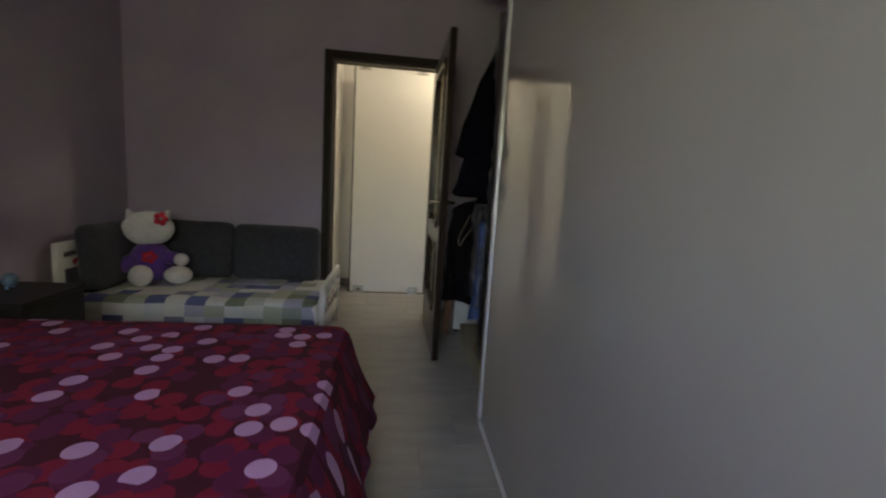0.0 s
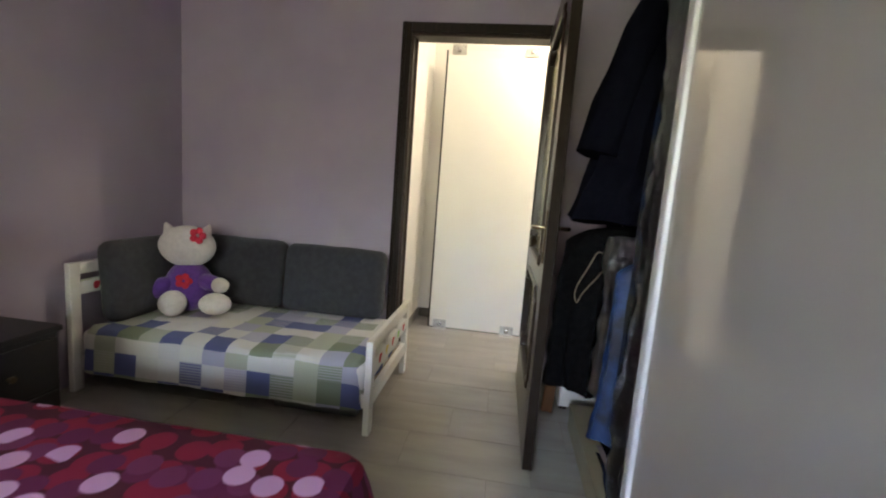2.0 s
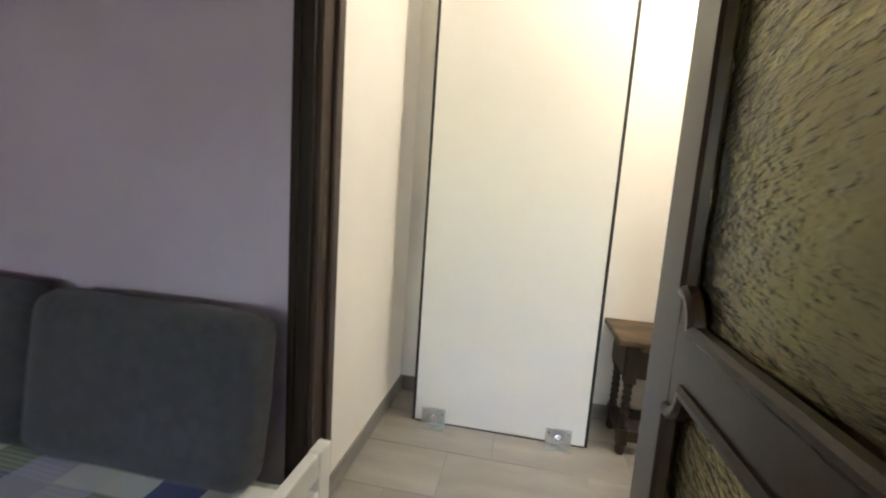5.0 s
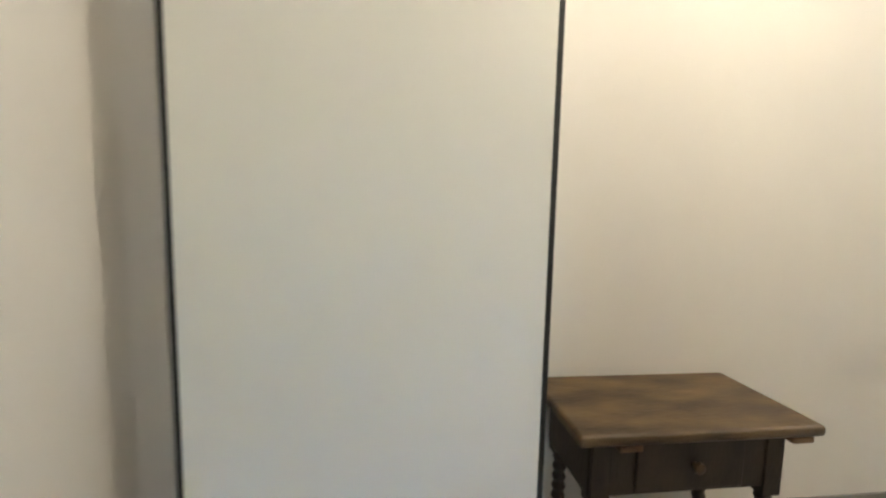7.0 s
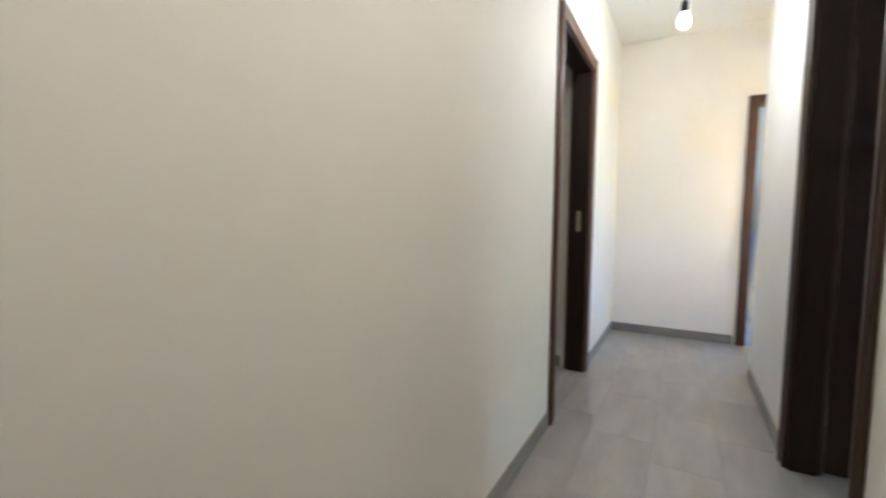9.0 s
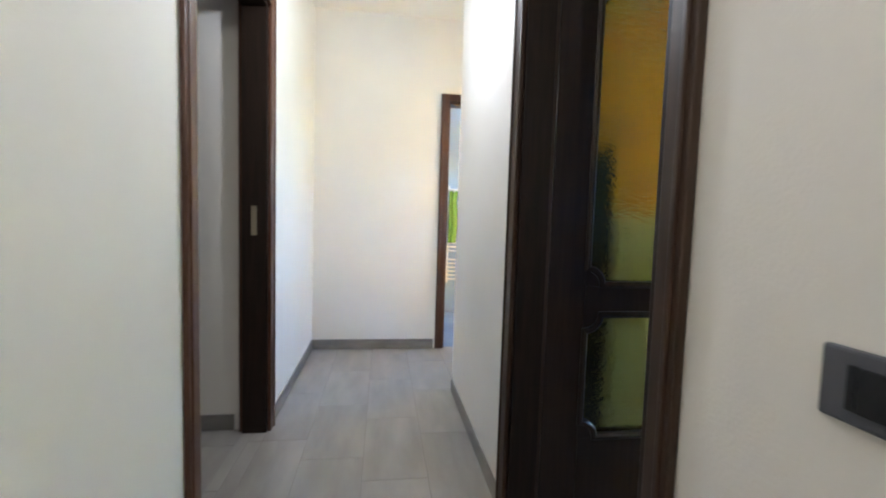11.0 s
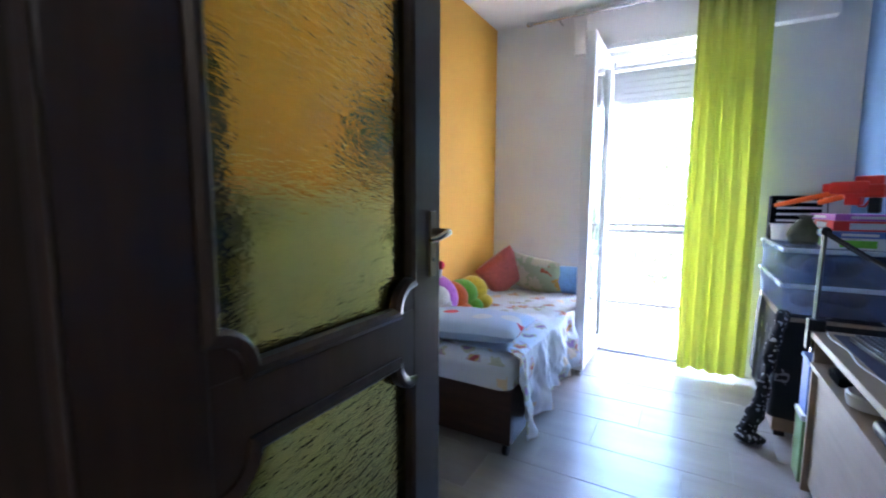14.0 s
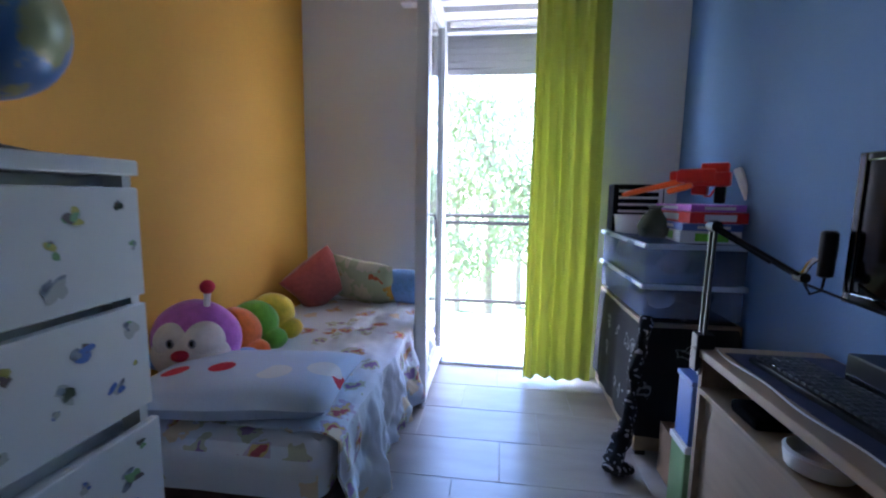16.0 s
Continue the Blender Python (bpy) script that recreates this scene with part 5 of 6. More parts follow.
def blanket():
    def f(u, v):
        y = -1.60 - 1.42 * v
        fold = 0.060 * noise.noise(Vector((v * 11, u * 2, 3))) + 0.016 * math.sin(v * 30 + u * 2 + 3 * noise.noise(Vector((v * 4, 0, 8)))) + 0.034 * noise.noise(Vector((v * 24, u * 6, 6))) + 0.012 * noise.noise(Vector((v * 60, u * 14, 2)))
        if u < 0.45:
            s = u / 0.45
            return (3.84 - 0.31 * s, y, 0.448 + 0.012 * noise.noise(Vector((s * 4, v * 9, 2))) + 0.006 * noise.noise(Vector((s * 9, v * 22, 5))) - 0.014 * s ** 6)
        s = (u - 0.45) / 0.55
        low = 0.10 + 0.10 * v + 0.05 * noise.noise(Vector((v * 5, 0, 1)))
        return (3.525 - 0.05 * s - fold * (0.2 + s) , y + 0.05 * s * (1 - v), 0.425 + (low - 0.425) * s)
    solid("blanket", cloth_bm(f, 60, 180, 0.006), "print", "rumpled pale blue printed cover hanging over the bed side", "blanket", uv=lambda co, n: (co.x + co.z, co.y))


blanket()
_bm = pillow_bm(0.62, 0.42, 0.13, 26, 20)
soften(_bm, 0.008, 5, 2)
solid("pillow", _bm, "print2", "pale blue pillow with red hearts at the bed foot", "pillow", m=pose(3.86, -1.75, 0.503, 3, 2, 6), uv=lambda co, n: (co.x, co.y))


def caterpillar():
    bm = bmesh.new()
    add_ball(bm, (0, 0.0, 0.135), (0.150, 0.10, 0.135), 28, 20, None, 1)
    add_ball(bm, (-0.012, 0.055, 0.100), (0.128, 0.078, 0.096), 26, 18, None, 0)
    for s in (-1, 1):
        add_ball(bm, (-0.014 + s * 0.048, 0.062, 0.150), (0.066, 0.066, 0.066), 22, 16, None, 0)
        add_ball(bm, (-0.020 + s * 0.036, 0.127, 0.158), (0.013, 0.007, 0.015), 12, 8, None, 8)
        add_ball(bm, (-0.022 + s * 0.036, 0.132, 0.160), (0.007, 0.005, 0.009), 10, 8, None, 7)
    add_ball(bm, (-0.020, 0.136, 0.122), (0.028, 0.020, 0.018), 14, 10, None, 5)
    k0 = len(bm.faces)
    add_tube(bm, [(-0.016 + 0.085 * math.sin(a), 0.055 + 0.080 * math.cos(a * 0.85), 0.088 - 0.035 * math.cos(a * 1.25)) for a in [-1.1 + 0.2 * k for k in range(12)]], 0.0022, 6)
    for f in bm.faces[:][k0:]:
        f.material_index = 7
    add_tube(bm, [(-0.05, 0.02, 0.25), (-0.055, 0.02, 0.305)], 0.011, 8)
    add_ball(bm, (-0.056, 0.02, 0.322), (0.024, 0.024, 0.024), 12, 10, None, 5)
    for k, (y, r, mi, dx) in enumerate(((-0.15, 0.094, 2, -0.055), (-0.29, 0.090, 3, -0.075), (-0.43, 0.090, 4, -0.095))):
        add_ball(bm, (dx, y, 0.012 + r), (r * 1.1, r * 0.95, r * 1.05), 22, 16, None, mi)
        for s in (-1, 1):
            add_ball(bm, (dx + s * r * 0.95, y + 0.02, 0.044), (0.056, 0.052, 0.044), 14, 10, None, mi)
    for s in (-1, 1):
        add_ball(bm, (s * 0.15, -0.03, 0.05), (0.06, 0.05, 0.04), 12, 10, None, 6)
    soften(bm, 0.003, 9)
    solid("plush_caterpillar", bm, ["plush_white", "plush_lilac", "plush_orange", "plush_green", "plush_yellow", "plush_red", "plush_blue", "black_plastic", "sticker_grey"], "long plush caterpillar in bright coloured segments on the bed", "toy", m=pose(4.145, -1.90, 0.436, 0, 0, 8))


caterpillar()


def throw_cushion(m, w, h, t, material, label, uv=None):
    bm = pillow_bm(w, h, t, 20, 20)
    soften(bm, 0.006, 6, w * 9)
    solid("throw_cushion", bm, material, label, "cushion", "cushions on the child bed", m=m, uv=uv)


throw_cushion(pose(4.12, -2.86, 0.585, 62, 38, 30), 0.32, 0.32, 0.13, "cloth_red", "dull red cushion leaning in the bed corner")
throw_cushion(pose(3.885, -2.93, 0.575, 58, -8, -8), 0.40, 0.33, 0.10, "print_green", "pale green printed cushion leaning on the wall", lambda co, n: (co.x, co.y))
throw_cushion(pose(3.635, -2.97, 0.545, 50, 0, -4), 0.25, 0.24, 0.15, "plush_blue", "sky blue cushion at the head of the bed")


def chest():
    d = thing("chest_of_drawers", pose(3.776, -1.295, 0), "white chest of drawers covered with small stickers beside the bed", "chest of drawers")
    W, D, Hh = 0.80, 0.50, 1.132
    part("side_panel", bx(0.012, D, 0.002, 0.02, 0, Hh - 0.028), "white_paint", d)
    part("side_panel", bx(0.012, D, W - 0.02, W - 0.002, 0, Hh - 0.028), "white_paint", d)
    part("back_panel", bx(D - 0.01, D - 0.002, 0.02, W - 0.02, 0.02, Hh - 0.028), "white_paint", d)
    part("top", bx(-0.004, D, 0, W, Hh - 0.0275, Hh, 0.003), "white_paint", d)
    part("plinth", bx(0.03, 0.045, 0.02, W - 0.02, 0, 0.06), "white_paint", d)
    part("core", bx(0.05, D - 0.011, 0.021, W - 0.021, 0.06, Hh - 0.03), "white_paint", d)
    rnd = random.Random(5)
    cols = ["olive", "blue_plastic", "sticker_yellow", "green_plastic", "sticker_brown", "sticker_pale", "sticker_grey", "sticker_brown", "sticker_grey", "sticker_pale"]
    pitch = 0.2145
    for k in range(5):
        z0 = 0.027 + k * pitch
        out = -0.012 if k == 2 else 0.0
        dr = part("drawer", bx(out, out + 0.018, 0.0, W, z0, z0 + pitch - (0.028 if k == 2 else 0.016), 0.003), "white_paint", d)
        part("drawer_box", bx(out + 0.0185, 0.048, 0.03, W - 0.03, z0 + 0.01, z0 + pitch - 0.05), "white_paint", dr)
        for q in range(24):
            y, z = (q % 8 + rnd.uniform(0.2, 0.9)) * W / 8.2, z0 + 0.03 + (q // 8 + rnd.uniform(0.1, 0.75)) * (pitch - 0.065) / 3
            if rnd.random() < 0.15:
                continue
            bm = bmesh.new()
            big = rnd.choice((0.45, 0.6, 0.7, 0.9, 1.2))
            for k2 in range(5):
                vs = bmesh.ops.create_circle(bm, cap_ends=True, segments=9, radius=1)["verts"]
                for v in vs:
                    v.co *= rnd.uniform(0.75, 1.2)
                bmesh.ops.scale(bm, vec=(big * rnd.uniform(0.004, 0.011), big * rnd.uniform(0.005, 0.013), 1), verts=vs)
                bmesh.ops.transform(bm, matrix=pose(out - 0.0005 - 0.0003 * k2, y + big * rnd.uniform(-0.011, 0.011), z + big * rnd.uniform(-0.012, 0.012), rnd.uniform(-60, 60)) @ pose(0, 0, 0, 0, -90), verts=vs)
                for q in {q for v in vs for q in v.link_faces}:
                    q.material_index = k2 % 3
            part("sticker", bm, rnd.sample(cols, 3), dr)


chest()
# Unseen cabinet, added to darken the hinge side of the door glass.
_dc = thing("dark_corner_filler", pose(3.80, -0.085, 0), "dark brown cabinet added in the corner to darken the view through the glazed door", "cabinet")
part("body", bx(0.016, 0.49, -0.39, 0, 0.04, 1.40, 0.004), "black_wood", _dc)
part("top", bx(0, 0.495, -0.395, 0.003, 1.401, 1.425, 0.004), "black_wood", _dc)
for _a, _b in ((-0.386, -0.197), (-0.193, -0.004)):
    _dd = part("door", bx(0, 0.0155, _a, _b, 0.05, 1.39, 0.003), "black_wood", _dc)
    part("knob", lathe([(0.005, 0), (0.005, 0.012), (0.011, 0.016), (0.010, 0.022)], pose(0, -0.215 if _a < -0.3 else -0.175, 0.78, 0, -90), 12), "bronze", _dd)
part("plinth", bx(0.03, 0.48, -0.38, -0.01, 0, 0.0395), "black_wood", _dc)
_gl = thing("globe", pose(3.953, -1.19, 1.132), "blue and green terrestrial globe on the chest of drawers", "globe")
part("foot", lathe([(0.075, 0), (0.075, 0.008), (0.02, 0.02), (0.012, 0.06)], None, 24), "black_plastic", _gl)
part("meridian", tube([(0.0, 0.140 * math.sin(a), 0.214 - 0.140 * math.cos(a)) for a in [radians(-5 + 10 * k) for k in range(20)]], 0.006, 8), "black_plastic", _gl)
_bm = bmesh.new()
add_ball(_bm, (0, 0, 0.214), (0.126, 0.126, 0.126), 36, 24)
part("sphere", _bm, "globe_map", _gl)
part("axle", tube([(0, 0, 0.055), (0, 0, 0.10)], 0.006, 8), "black_plastic", _gl)

# storage pile
_tr = thing("trunk", pose(2.345, -2.71, 0), "low beech trunk covered with a black printed cloth", "trunk")
part("body", bx(-0.19, 0.185, -0.37, 0.36, 0.03, 0.58, 0.004), "beech", _tr)
for _x in (-0.16, 0.15):
    for _y in (-0.33, 0.32):
        part("foot", bx(_x - 0.02, _x + 0.02, _y - 0.02, _y + 0.02, 0, 0.03), "black_plastic", _tr)
solid("trunk_cover", drape(2.150, 2.538, -3.085, -2.343, 0.592, 0.10, 0.02, 0.012, 0.02, 200, 9.0, 21.0), "print_black", "black cloth with white print over the trunk", "cloth", uv=planar_uv)


def storage_box(z0, h, seed, label):
    d = thing("storage_box", pose(2.347, -2.712, z0), label, "storage box", "plastic storage boxes")
    hx, hy = 0.185, 0.355
    bm = bmesh.new()
    add_box(bm, -hx, hx, -hy, hy, 0.0, 0.003)
    for x0, x1, y0, y1 in ((-hx, -hx + 0.003, -hy, hy), (hx - 0.003, hx, -hy, hy), (-hx + 0.003, hx - 0.003, -hy, -hy + 0.003), (-hx + 0.003, hx - 0.003, hy - 0.003, hy)):
        add_box(bm, x0, x1, y0, y1, 0.0035, h - 0.02)
    part("tub", bm, "frosted", d)
    bm = bmesh.new()
    for x0, x1, y0, y1 in ((hx - 0.002, hx + 0.014, -hy - 0.012, hy + 0.012), (-hx - 0.012, -hx + 0.002, -hy - 0.012, hy + 0.012), (-hx + 0.002, hx - 0.002, -hy - 0.012, -hy + 0.002), (-hx + 0.002, hx - 0.002, hy - 0.002, hy + 0.012)):
        add_box(bm, x0, x1, y0, y1, h - 0.022, h - 0.002, 0.005)
    lid = part("lid", bm, "lid_pvc", d, "milky white lid")
    part("lid_panel", bx(-hx + 0.001, hx - 0.001, -hy + 0.001, hy - 0.001, h - 0.010, h - 0.005), "frosted", lid)
    for y in (-0.2, 0.2):
        part("latch", bx(hx + 0.0145, hx + 0.022, y - 0.04, y + 0.04, h - 0.05, h - 0.004, 0.003), "frosted", d)
    rnd = random.Random(seed)
    bm = bmesh.new()
    for k in range(9):
        add_ball(bm, (rnd.uniform(-0.09, 0.09), -0.26 + 0.065 * k, h * rnd.uniform(0.36, 0.44)), (rnd.uniform(0.05, 0.075), rnd.uniform(0.03, 0.05), h * rnd.uniform(0.25, 0.34)), 12, 8, None, k % 3)
    soften(bm, 0.012, 8, seed)
    part("contents", bm, ["black_cloth", "plum_cloth", "navy"] if seed == 1 else ["black_cloth", "navy", "brown_cloth"], d)


storage_box(0.598, 0.142, 1, "translucent plastic storage box with a milky lid on the trunk")
storage_box(0.742, 0.160, 2, "translucent plastic storage box stacked on another box")
_z = 0.902
_tb = thing("basket", pose(2.45, -2.86, _z), "small white plastic basket on the storage boxes", "basket")
_bm = bmesh.new()
add_lathe(_bm, [(0.045, 0), (0.075, 0.004), (0.085, 0.085), (0.090, 0.09), (0.082, 0.09), (0.072, 0.01)], None, 24)
part("bowl", _bm, "white_plastic", _tb)
_sbx = thing("carton", pose(2.40, -3.0, _z), "dark carton with white stripes on the storage boxes", "box")
part("body", bx(-0.125, 0.125, -0.06, 0.055, 0, 0.245, 0.003), "black_cloth", _sbx)
for _k in range(6):
    part("stripe", bx(-0.10, 0.10, 0.0552, 0.0565, 0.03 + _k * 0.035, 0.042 + _k * 0.035), "white_plastic", _sbx)
part("stripe", bx(-0.118, -0.098, 0.0552, 0.0568, 0.03, 0.235), "white_plastic", _sbx)
for _k, (_dx, _dy, _h, _m, _m2) in enumerate(((0.0, 0.0, 0.05, "white_plastic", "plush_green"), (0.01, 0.01, 0.03, "blue_plastic", "white_plastic"), (-0.005, 0.0, 0.045, "red_plastic", "white_plastic"), (0.0, -0.02, 0.03, "plush_lilac", "white_plastic"))):
    _gb = thing("board_game", pose(2.265 + _dx, -2.545 + _dy, _z, 0, 0, _k * 4 - 6), "flat coloured board game carton on the storage boxes", "box", "board games")
    part("carton", bx(-0.105, 0.115, -0.15, 0.15, 0, _h - 0.002, 0.002), _m, _gb)
    part("label", bx(0.1152, 0.1162, -0.10, 0.05, 0.008, _h - 0.010), _m2, _gb)
    part("label", bx(-0.06, 0.06, 0.1502, 0.1512, 0.008, _h - 0.010), _m2, _gb)
    _z += _h
_bm = bmesh.new()
add_lathe(_bm, [(0.045, 0.0), (0.062, 0.012), (0.064, 0.05), (0.05, 0.085), (0.026, 0.115), (0.02, 0.125), (0.032, 0.14), (0.018, 0.142)], None, 28)
soften(_bm, 0.014, 16)
for _v in _bm.verts:
    _v.co.z = max(_v.co.z, 0.002)
solid("soft_bag", _bm, "olive", "dark olive soft bag on the storage boxes", "bag", m=pose(2.43, -2.60, 0.90))


def toy_blaster():
    """Chunky toy: angular body, two tubes, slanting stock and grip. The muzzle points to +x."""
    d = thing("toy_blaster", pose(2.27, -2.56, 1.06, 0, 0, -35), "red and orange plastic toy blaster on the board games", "toy")
    bm = bmesh.new()
    add_box(bm, -0.11, 0.06, -0.028, 0.028, 0.070, 0.130, 0.010)
    add_box(bm, -0.06, 0.09, -0.034, 0.034, 0.085, 0.145, 0.014)
    add_box(bm, -0.10, 0.00, -0.018, 0.018, 0.125, 0.168, 0.008)
    add_box(bm, 0.04, 0.12, -0.022, 0.022, 0.095, 0.138, 0.010)
    add_box(bm, -0.03, 0.03, -0.024, 0.024, 0.035, 0.090, 0.008)
    part("body", bm, "red_plastic", d)
    part("barrel", tube([(0.05, 0.012, 0.098), (0.07, 0.012, 0.093), (0.30, 0.02, 0.035), (0.315, 0.02, 0.031)], [0.010, 0.014, 0.013, 0.009], 10), "orange_plastic", d)
    part("pump", tube([(0.02, 0.045, 0.075), (0.03, 0.045, 0.072), (0.105, 0.055, 0.048), (0.112, 0.055, 0.046)], [0.009, 0.014, 0.014, 0.010], 10), "orange_plastic", d)
    bm = bx(-0.016, 0.016, -0.018, 0.018, -0.065, 0.075, 0.010, 3)
    bmesh.ops.transform(bm, matrix=pose(-0.155, 0, 0.075, 0, 22), verts=bm.verts[:])
    part("stock", bm, "white_plastic", d)
    part("grip", bx(-0.095, -0.055, -0.018, 0.018, 0.0, 0.072, 0.008), "black_plastic", d)
    part("trigger_guard", tube([(-0.055, 0, 0.06), (-0.04, 0, 0.03), (-0.02, 0, 0.03), (-0.012, 0, 0.045)], 0.005, 6), "red_plastic", d)


toy_blaster()


def scarf():
    """A bulky ruffled scarf, gathered along its length."""
    bm = bmesh.new()
    pts, rr = [], []
    for k in range(40):
        v = k / 39
        pts.append((2.520 + 0.115 * v + 0.008 * math.sin(v * 7), -2.315 + 0.085 * v + 0.010 * math.sin(v * 11), 0.612 - 0.575 * v))
        rr.append(0.020 + 0.012 * v + 0.003 * math.sin(v * 33) + 0.004 * math.sin(v * 9))
    add_tube(bm, pts, rr, 28)
    for v in bm.verts:
        v.co += noise.noise_vector(v.co * 24) * 0.014 + noise.noise_vector(v.co * 70) * 0.004
        v.co.z = max(v.co.z, 0.003)
    add_ball(bm, (2.625, -2.215, 0.030), (0.062, 0.036, 0.028), 20, 12)
    solid("scarf", bm, "print_black2", "black ruffled scarf with white specks hanging to the floor", "scarf", uv=lambda co, n: (co.y + co.x, co.z))


scarf()
_cb = thing("cardboard_box", pose(2.38, -2.18, 0), "brown cardboard box on the floor beside the trunk", "box")
part("body", bx(-0.10, 0.08, -0.10, 0.08, 0, 0.20, 0.003), "cardboard", _cb)
part("flap", bx(-0.10, 0.08, -0.10, -0.012, 0.2005, 0.2045), "cardboard", _cb)
part("flap", bx(-0.10, 0.08, -0.008, 0.08, 0.2005, 0.2045), "cardboard", _cb)
_gx = thing("green_crate", pose(2.405, -2.03, 0), "sage green plastic crate with a white lid beside the desk", "box")
part("body", bx(-0.10, 0.09, -0.055, 0.06, 0, 0.255, 0.006), "green_plastic", _gx)
part("lid", bx(-0.105, 0.095, -0.06, 0.065, 0.256, 0.28, 0.005), "white_plastic", _gx)
_bxx = thing("blue_crate", pose(2.405, -2.03, 0.28), "blue plastic crate stacked beside the desk", "box")
part("body", bx(-0.10, 0.085, -0.05, 0.06, 0, 0.205, 0.006), "blue_plastic", _bxx)
part("lid", bx(-0.105, 0.09, -0.055, 0.065, 0.206, 0.225, 0.005), "blue_plastic", _bxx)


def desk():
    d = thing("desk", pose(2.145, -1.945, 0), "light beech computer desk with a shelf under its top", "desk")
    part("desktop", bx(0.006, 0.36, 0, 1.10, 0.605, 0.63, 0.004), "beech", d)
    part("side_panel", bx(0.006, 0.345, 0.004, 0.024, 0, 0.604), "beech", d)
    part("side_panel", bx(0.006, 0.345, 1.07, 1.09, 0, 0.604), "beech", d)
    part("shelf", bx(0.02, 0.355, 0.025, 1.069, 0.495, 0.512, 0.003), "beech", d)
    part("front_panel", bx(0.31, 0.327, 0.025, 1.069, 0.03, 0.494), "beech", d)
    part("back_panel", bx(0.006, 0.018, 0.025, 1.069, 0.30, 0.604), "beech", d)


desk()
_pd = thing("desk_mat", pose(2.145, -1.945, 0.63), "navy blue desk mat with a white wavy edge", "desk mat")
part("mat", bx(0.02, 0.305, 0.06, 1.02, 0.0005, 0.004, 0.001), "navy_pad", _pd)
part("edge_cord", tube([(0.316 + 0.007 * math.sin(k * 0.42) + 0.004 * math.sin(k * 0.17), 0.04 + k * 0.02, 0.003) for k in range(50)], 0.0024, 6), "white_plastic", _pd, "white wavy cord edge")


def keyboard():
    d = thing("keyboard", pose(2.29, -1.82, 0.635, 0, 0, 3), "black computer keyboard on the desk mat", "keyboard")
    part("body", bx(0, 0.135, 0, 0.43, 0, 0.017, 0.004), "black_plastic", d)
    km = mesh_of(bx(-0.0082, 0.0082, -0.0082, 0.0082, 0, 0.009, 0.0018, 1), "key", False)
    km.materials.append(M["key_plastic"])
    for i in range(6):
        for j in range(20):
            k = new("key", km)
            k.parent = d
            k.location = (0.018 + i * 0.0200, 0.022 + j * 0.0203, 0.0175)


keyboard()
_ms = thing("mouse", pose(2.36, -1.29, 0.634), "grey computer mouse on the desk mat", "mouse")
_bm = bmesh.new()
add_ball(_bm, (0, 0, 0.006), (0.032, 0.055, 0.030), 20, 14)
bmesh.ops.bisect_plane(_bm, geom=_bm.verts[:] + _bm.edges[:] + _bm.faces[:], plane_co=(0, 0, 0), plane_no=(0, 0, -1), clear_outer=True)
part("shell", _bm, "key_plastic", _ms)
part("wheel", lathe([(0.008, -0.004), (0.008, 0.004)], pose(0, -0.028, 0.026, 0, 90), 12), "black_plastic", _ms)

_st = thing("monitor_riser", pose(2.215, -1.50, 0.63), "black box with a silver front under the monitor", "riser")
part("body", bx(-0.06, 0.055, -0.20, 0.22, 0, 0.085, 0.004), "black_plastic", _st)
part("trim", bx(0.0555, 0.058, -0.19, 0.21, 0.03, 0.037), "steel", _st)


def monitor():
    d = thing("monitor", pose(2.215, -1.447, 0.715, 0, 0, 8), "black glossy computer monitor showing a dark screen", "monitor")
    part("foot", bx(-0.05, 0.045, -0.11, 0.11, 0, 0.012, 0.005), "black_plastic", d)
    part("neck", bx(-0.02, -0.002, -0.03, 0.03, 0.012, 0.20, 0.004), "black_plastic", d)
    part("back", bx(-0.02, 0.012, -0.29, 0.29, 0.12, 0.475, 0.006), "black_plastic", d)
    part("screen", bx(0.0122, 0.0142, -0.272, 0.272, 0.145, 0.458), "screen", d, "dark glossy screen")
    for y0, y1, z0, z1 in ((-0.293, -0.273, 0.118, 0.478), (0.273, 0.293, 0.118, 0.478), (-0.273, 0.273, 0.118, 0.144), (-0.273, 0.273, 0.459, 0.478)):
        part("bezel", bx(0.0125, 0.020, y0, y1, z0, z1, 0.003), "gloss_black", d, "glossy black bezel")


monitor()


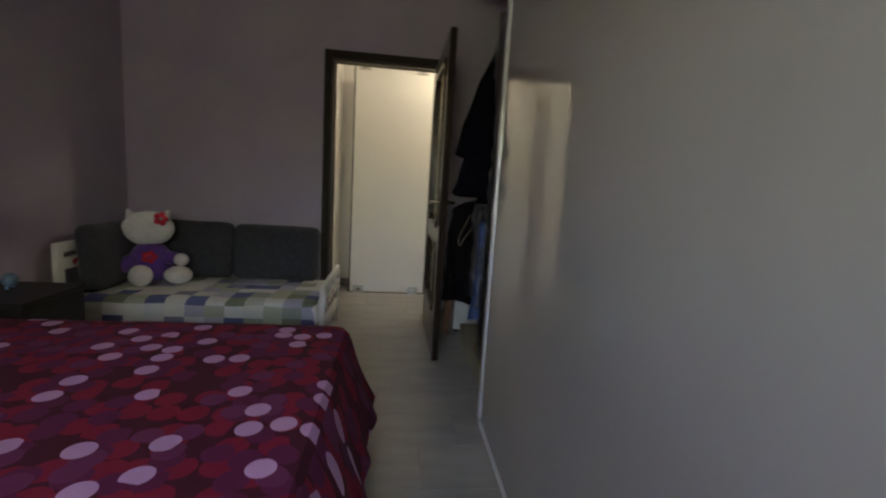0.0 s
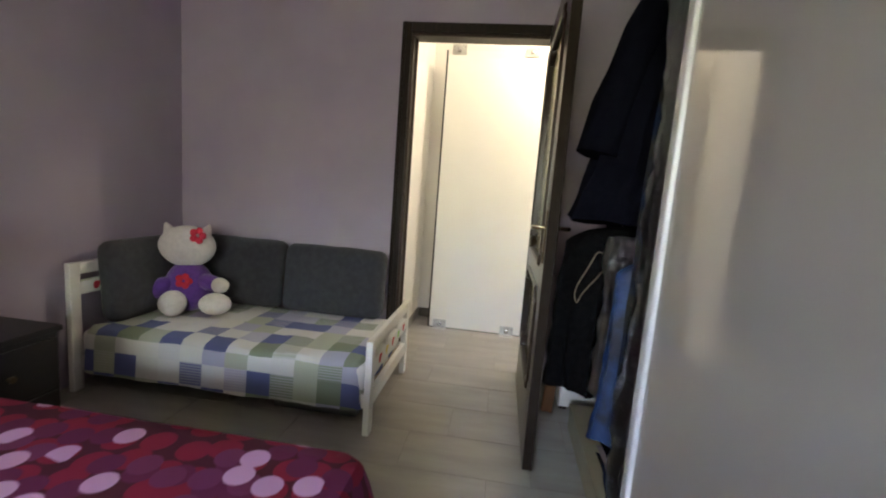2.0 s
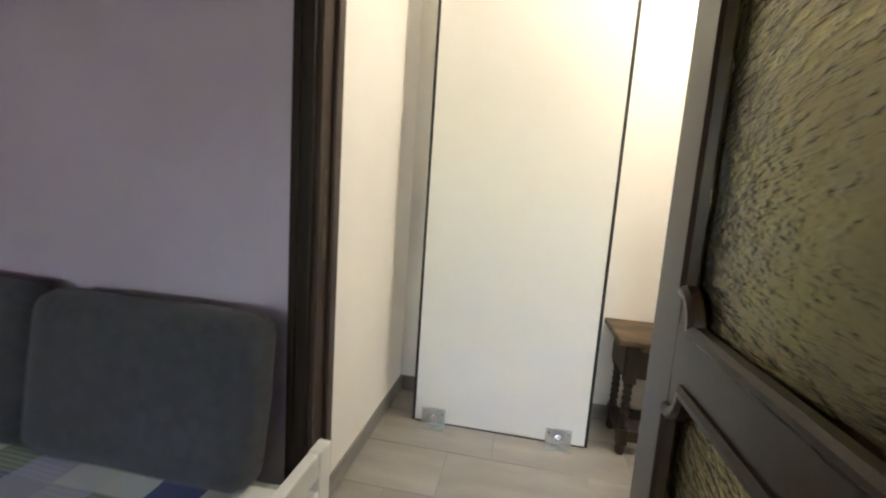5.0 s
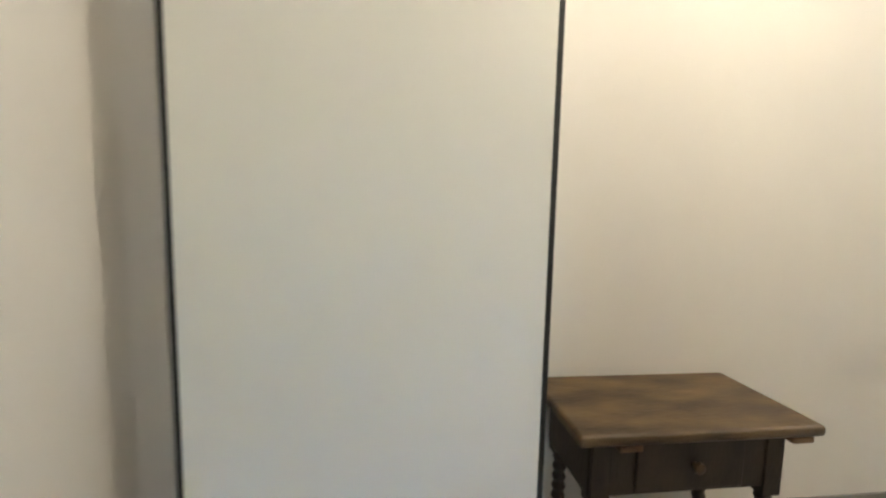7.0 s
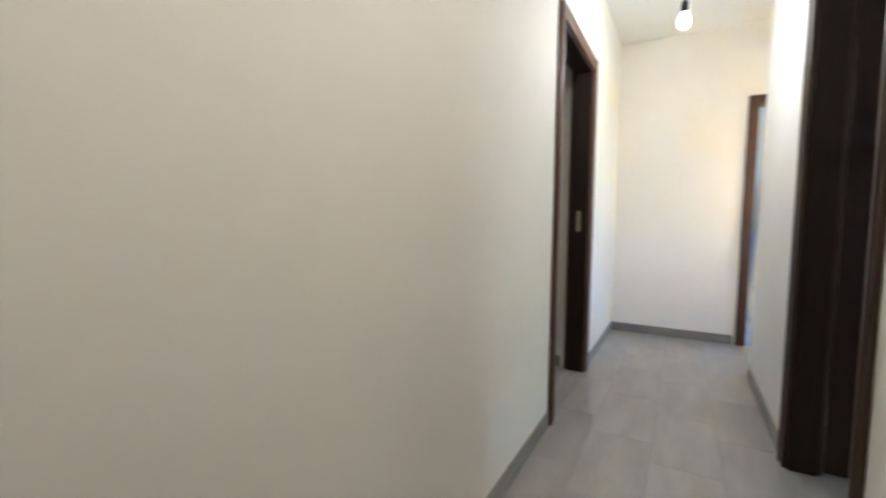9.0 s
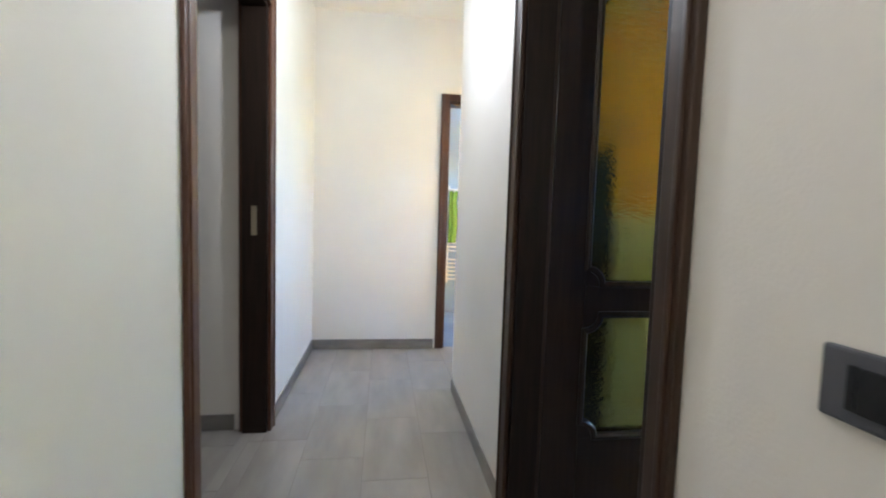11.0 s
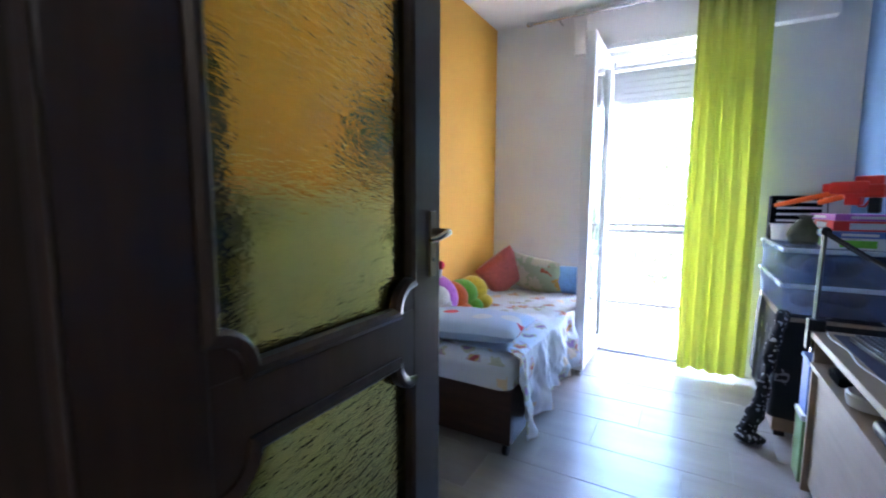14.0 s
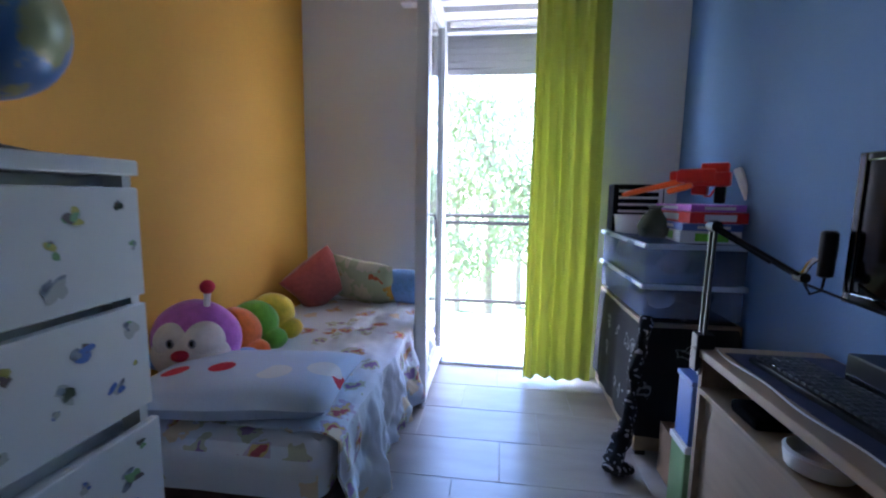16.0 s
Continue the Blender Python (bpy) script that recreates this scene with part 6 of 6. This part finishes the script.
def boom_mic():
    d = thing("microphone_arm", pose(2.495, -1.93, 0.60), "black boom arm with a microphone clamped to the desk", "microphone")
    part("clamp", bx(-0.03, 0.022, -0.02, 0.02, 0.0305, 0.075, 0.004), "black_plastic", d)
    part("clamp_jaw", bx(0.012, 0.022, -0.02, 0.02, -0.04, 0.030, 0.003), "black_plastic", d)
    part("clamp_screw", tube([(0.0, 0, -0.055), (0.0, 0, 0.004)], 0.006, 8), "steel", d)
    for y in (-0.013, 0.013):
        part("lower_rod", tube([(0, y, 0.075), (-0.004, y, 0.40)], 0.006, 8), "arm_grey", d)
        part("upper_rod", tube([(-0.004, y, 0.40), (-0.145, 0.165 + y, 0.285)], 0.006, 8), "black_plastic", d)
    part("spring", tube([(-0.004 - 0.0067 * k / 1.0 * 0.5, 0.0078 * k * 0.5, 0.392 - 0.0055 * k * 0.5) for k in range(30)], 0.005, 6), "black_plastic", d)
    part("elbow", lathe([(0.016, -0.02), (0.018, 0), (0.016, 0.02)], pose(-0.004, 0, 0.40, 90), 14), "black_plastic", d)
    part("end_joint", lathe([(0.013, -0.016), (0.013, 0.016)], pose(-0.145, 0.165, 0.285, 90), 12), "black_plastic", d)
    mc = part("microphone_body", lathe([(0.009, 0), (0.017, 0.004), (0.0175, 0.052), (0.0185, 0.056), (0.0185, 0.112), (0.013, 0.118)], pose(-0.19, 0.178, 0.288), 18), "black_plastic", d)
    part("shock_mount", tube([(-0.145, 0.165, 0.285), (-0.155, 0.172, 0.32), (-0.168, 0.175, 0.335)], 0.007, 8), "steel", mc)
    part("cable", tube([(-0.19, 0.178, 0.288), (-0.185, 0.18, 0.255), (-0.16, 0.18, 0.245), (-0.15, 0.17, 0.27), (-0.22, 0.30, 0.235), (-0.28, 0.42, 0.21), (-0.33, 0.55, 0.18)], 0.0035, 6), "black_plastic", d)


boom_mic()
for _k, (_y, _m) in enumerate(((-1.72, "black_cloth"), (-1.52, "white_plastic"), (-1.30, "black_plastic"))):
    _bm = bmesh.new()
    if _k == 1:
        add_lathe(_bm, [(0.035, 0), (0.06, 0.006), (0.065, 0.04), (0.058, 0.045), (0.05, 0.012)], None, 20)
    else:
        add_box(_bm, -0.05, 0.05, -0.06, 0.06, 0, 0.035, 0.012)
    solid(("pencil_case", "bowl", "cable_box")[_k], _bm, _m, ("black soft pencil case on the desk shelf", "small white bowl on the desk shelf", "small black cable box on the desk shelf")[_k], ("case", "bowl", "box")[_k], m=pose(2.43, _y, 0.512))

# ---- outside ----
_bl = thing("balcony", pose(3.1, -3.9, 0), "tiled balcony with dark metal rails outside the door", "balcony", kind="structure")
part("slab", bx(-2.2, 2.2, -0.62, 0.475, -0.20, -0.03), "balcony", _bl)
for _z in (0.115, 0.83, 0.895):
    part("rail", tube([(-2.2, -0.55, _z), (2.2, -0.55, _z)], 0.018, 8), "rail_paint", _bl)
for _x in (-1.9, -0.75, 0.85, 1.9):
    part("post", bx(_x - 0.015, _x + 0.015, -0.565, -0.535, -0.03, 0.90), "rail_paint", _bl)
solid("ground", bx(-300, 300, -400, 200, -4.2, -4.0), "grass", "green ground far below the balcony", "ground", kind="structure", smooth=False)
solid("facade", bx(-6, 11, -3.42, -3.38, -4.0, -0.21), "room_white", "plain facade below the rooms", "wall", kind="structure", smooth=False)


def tree(x, y, h, spread, seed):
    rnd = random.Random(seed)
    d = thing("tree", pose(x, y, -4.0), "leafy green garden tree beyond the balcony", "tree", "trees beyond the balcony")
    bm = bmesh.new()
    add_tube(bm, [(0, 0, 0), (0.05, 0.03, h * 0.3), (-0.04, 0.02, h * 0.6), (0.02, 0, h * 0.9)], [0.2, 0.16, 0.10, 0.03], 10)
    tips = []
    for k in range(9):
        a = rnd.uniform(0, 6.28)
        z = h * rnd.uniform(0.3, 0.75)
        e = Vector((math.cos(a) * spread * rnd.uniform(0.5, 0.9), math.sin(a) * spread * rnd.uniform(0.5, 0.9), z + h * rnd.uniform(0.08, 0.25)))
        add_tube(bm, [(0, 0, z), tuple(e * 0.5 + Vector((0, 0, z * 0.5))), tuple(e)], [0.06, 0.04, 0.015], 6)
        tips.append(e)
    part("trunk", bm, "bark", d)
    verts, faces = [], []
    for k in range(4300):
        c = rnd.choice(tips) if rnd.random() < 0.75 else Vector((0, 0, h * rnd.uniform(0.5, 1.0)))
        p = c + Vector((rnd.gauss(0, 0.5), rnd.gauss(0, 0.5), rnd.gauss(0, 0.45))) * spread * 0.45
        s = rnd.uniform(0.05, 0.11)
        q = Euler((rnd.uniform(0, 6.28), rnd.uniform(0, 6.28), rnd.uniform(0, 6.28))).to_matrix()
        i = len(verts)
        for u, v in ((-1, 0), (0, -0.5), (1, 0), (0, 0.5)):
            verts.append(p + q @ Vector((u * s, v * s, 0)))
        faces.append((i, i + 1, i + 2, i + 3))
    me = bpy.data.meshes.new("crown")
    me.from_pydata(verts, [], faces)
    me.materials.append(M["leaf"])
    c = new("crown", me)
    c.parent = d


for _k, (_x, _y, _h, _s) in enumerate(((1.5, -13, 6.2, 2.0), (3.4, -15, 9.0, 2.3), (5.2, -12.5, 6.6, 1.9), (7.4, -16, 8.5, 2.5), (-0.8, -16, 7.6, 2.4), (4.9, -19, 10.5, 2.8), (2.2, -20, 9.6, 2.8))):
    tree(_x, _y, _h, _s, 40 + _k)

# ---- floors, tile by tile ----
tiled_floor("floor_bedroom", [(-1.42, 1.78, -5.0, 0.05)], "grey-brown wood-look ceramic tiles in the bedroom", oy=0.03, ox=0.545, joint="grout_dark")
tiled_floor("floor_corridor", [(0.04, 5.56, 0.05, 1.085), (4.62, 5.56, -0.95, 0.05), (3.36, 4.16, 1.085, 1.2)], "grey-brown wood-look ceramic tiles in the corridor", oy=0.05, ox=0.21, joint="grout_dark")
tiled_floor("floor_kid_room", [(2.14, 4.31, -3.2, 0.05)], "grey ceramic tiles with pale joints in the small room", oy=-0.175, ox=0.085)
tiled_floor("floor_side_room", [(2.3, 4.21, 1.2, 3.2)], "grey-brown ceramic tiles in the side room", oy=0.05)
tiled_floor("floor_bath", [(5.56, 6.9, -1.2, 0.9)], "glossy blue ceramic bathroom tiles", material="bath_tile", tw=0.3, th=0.3, shift=0.0)
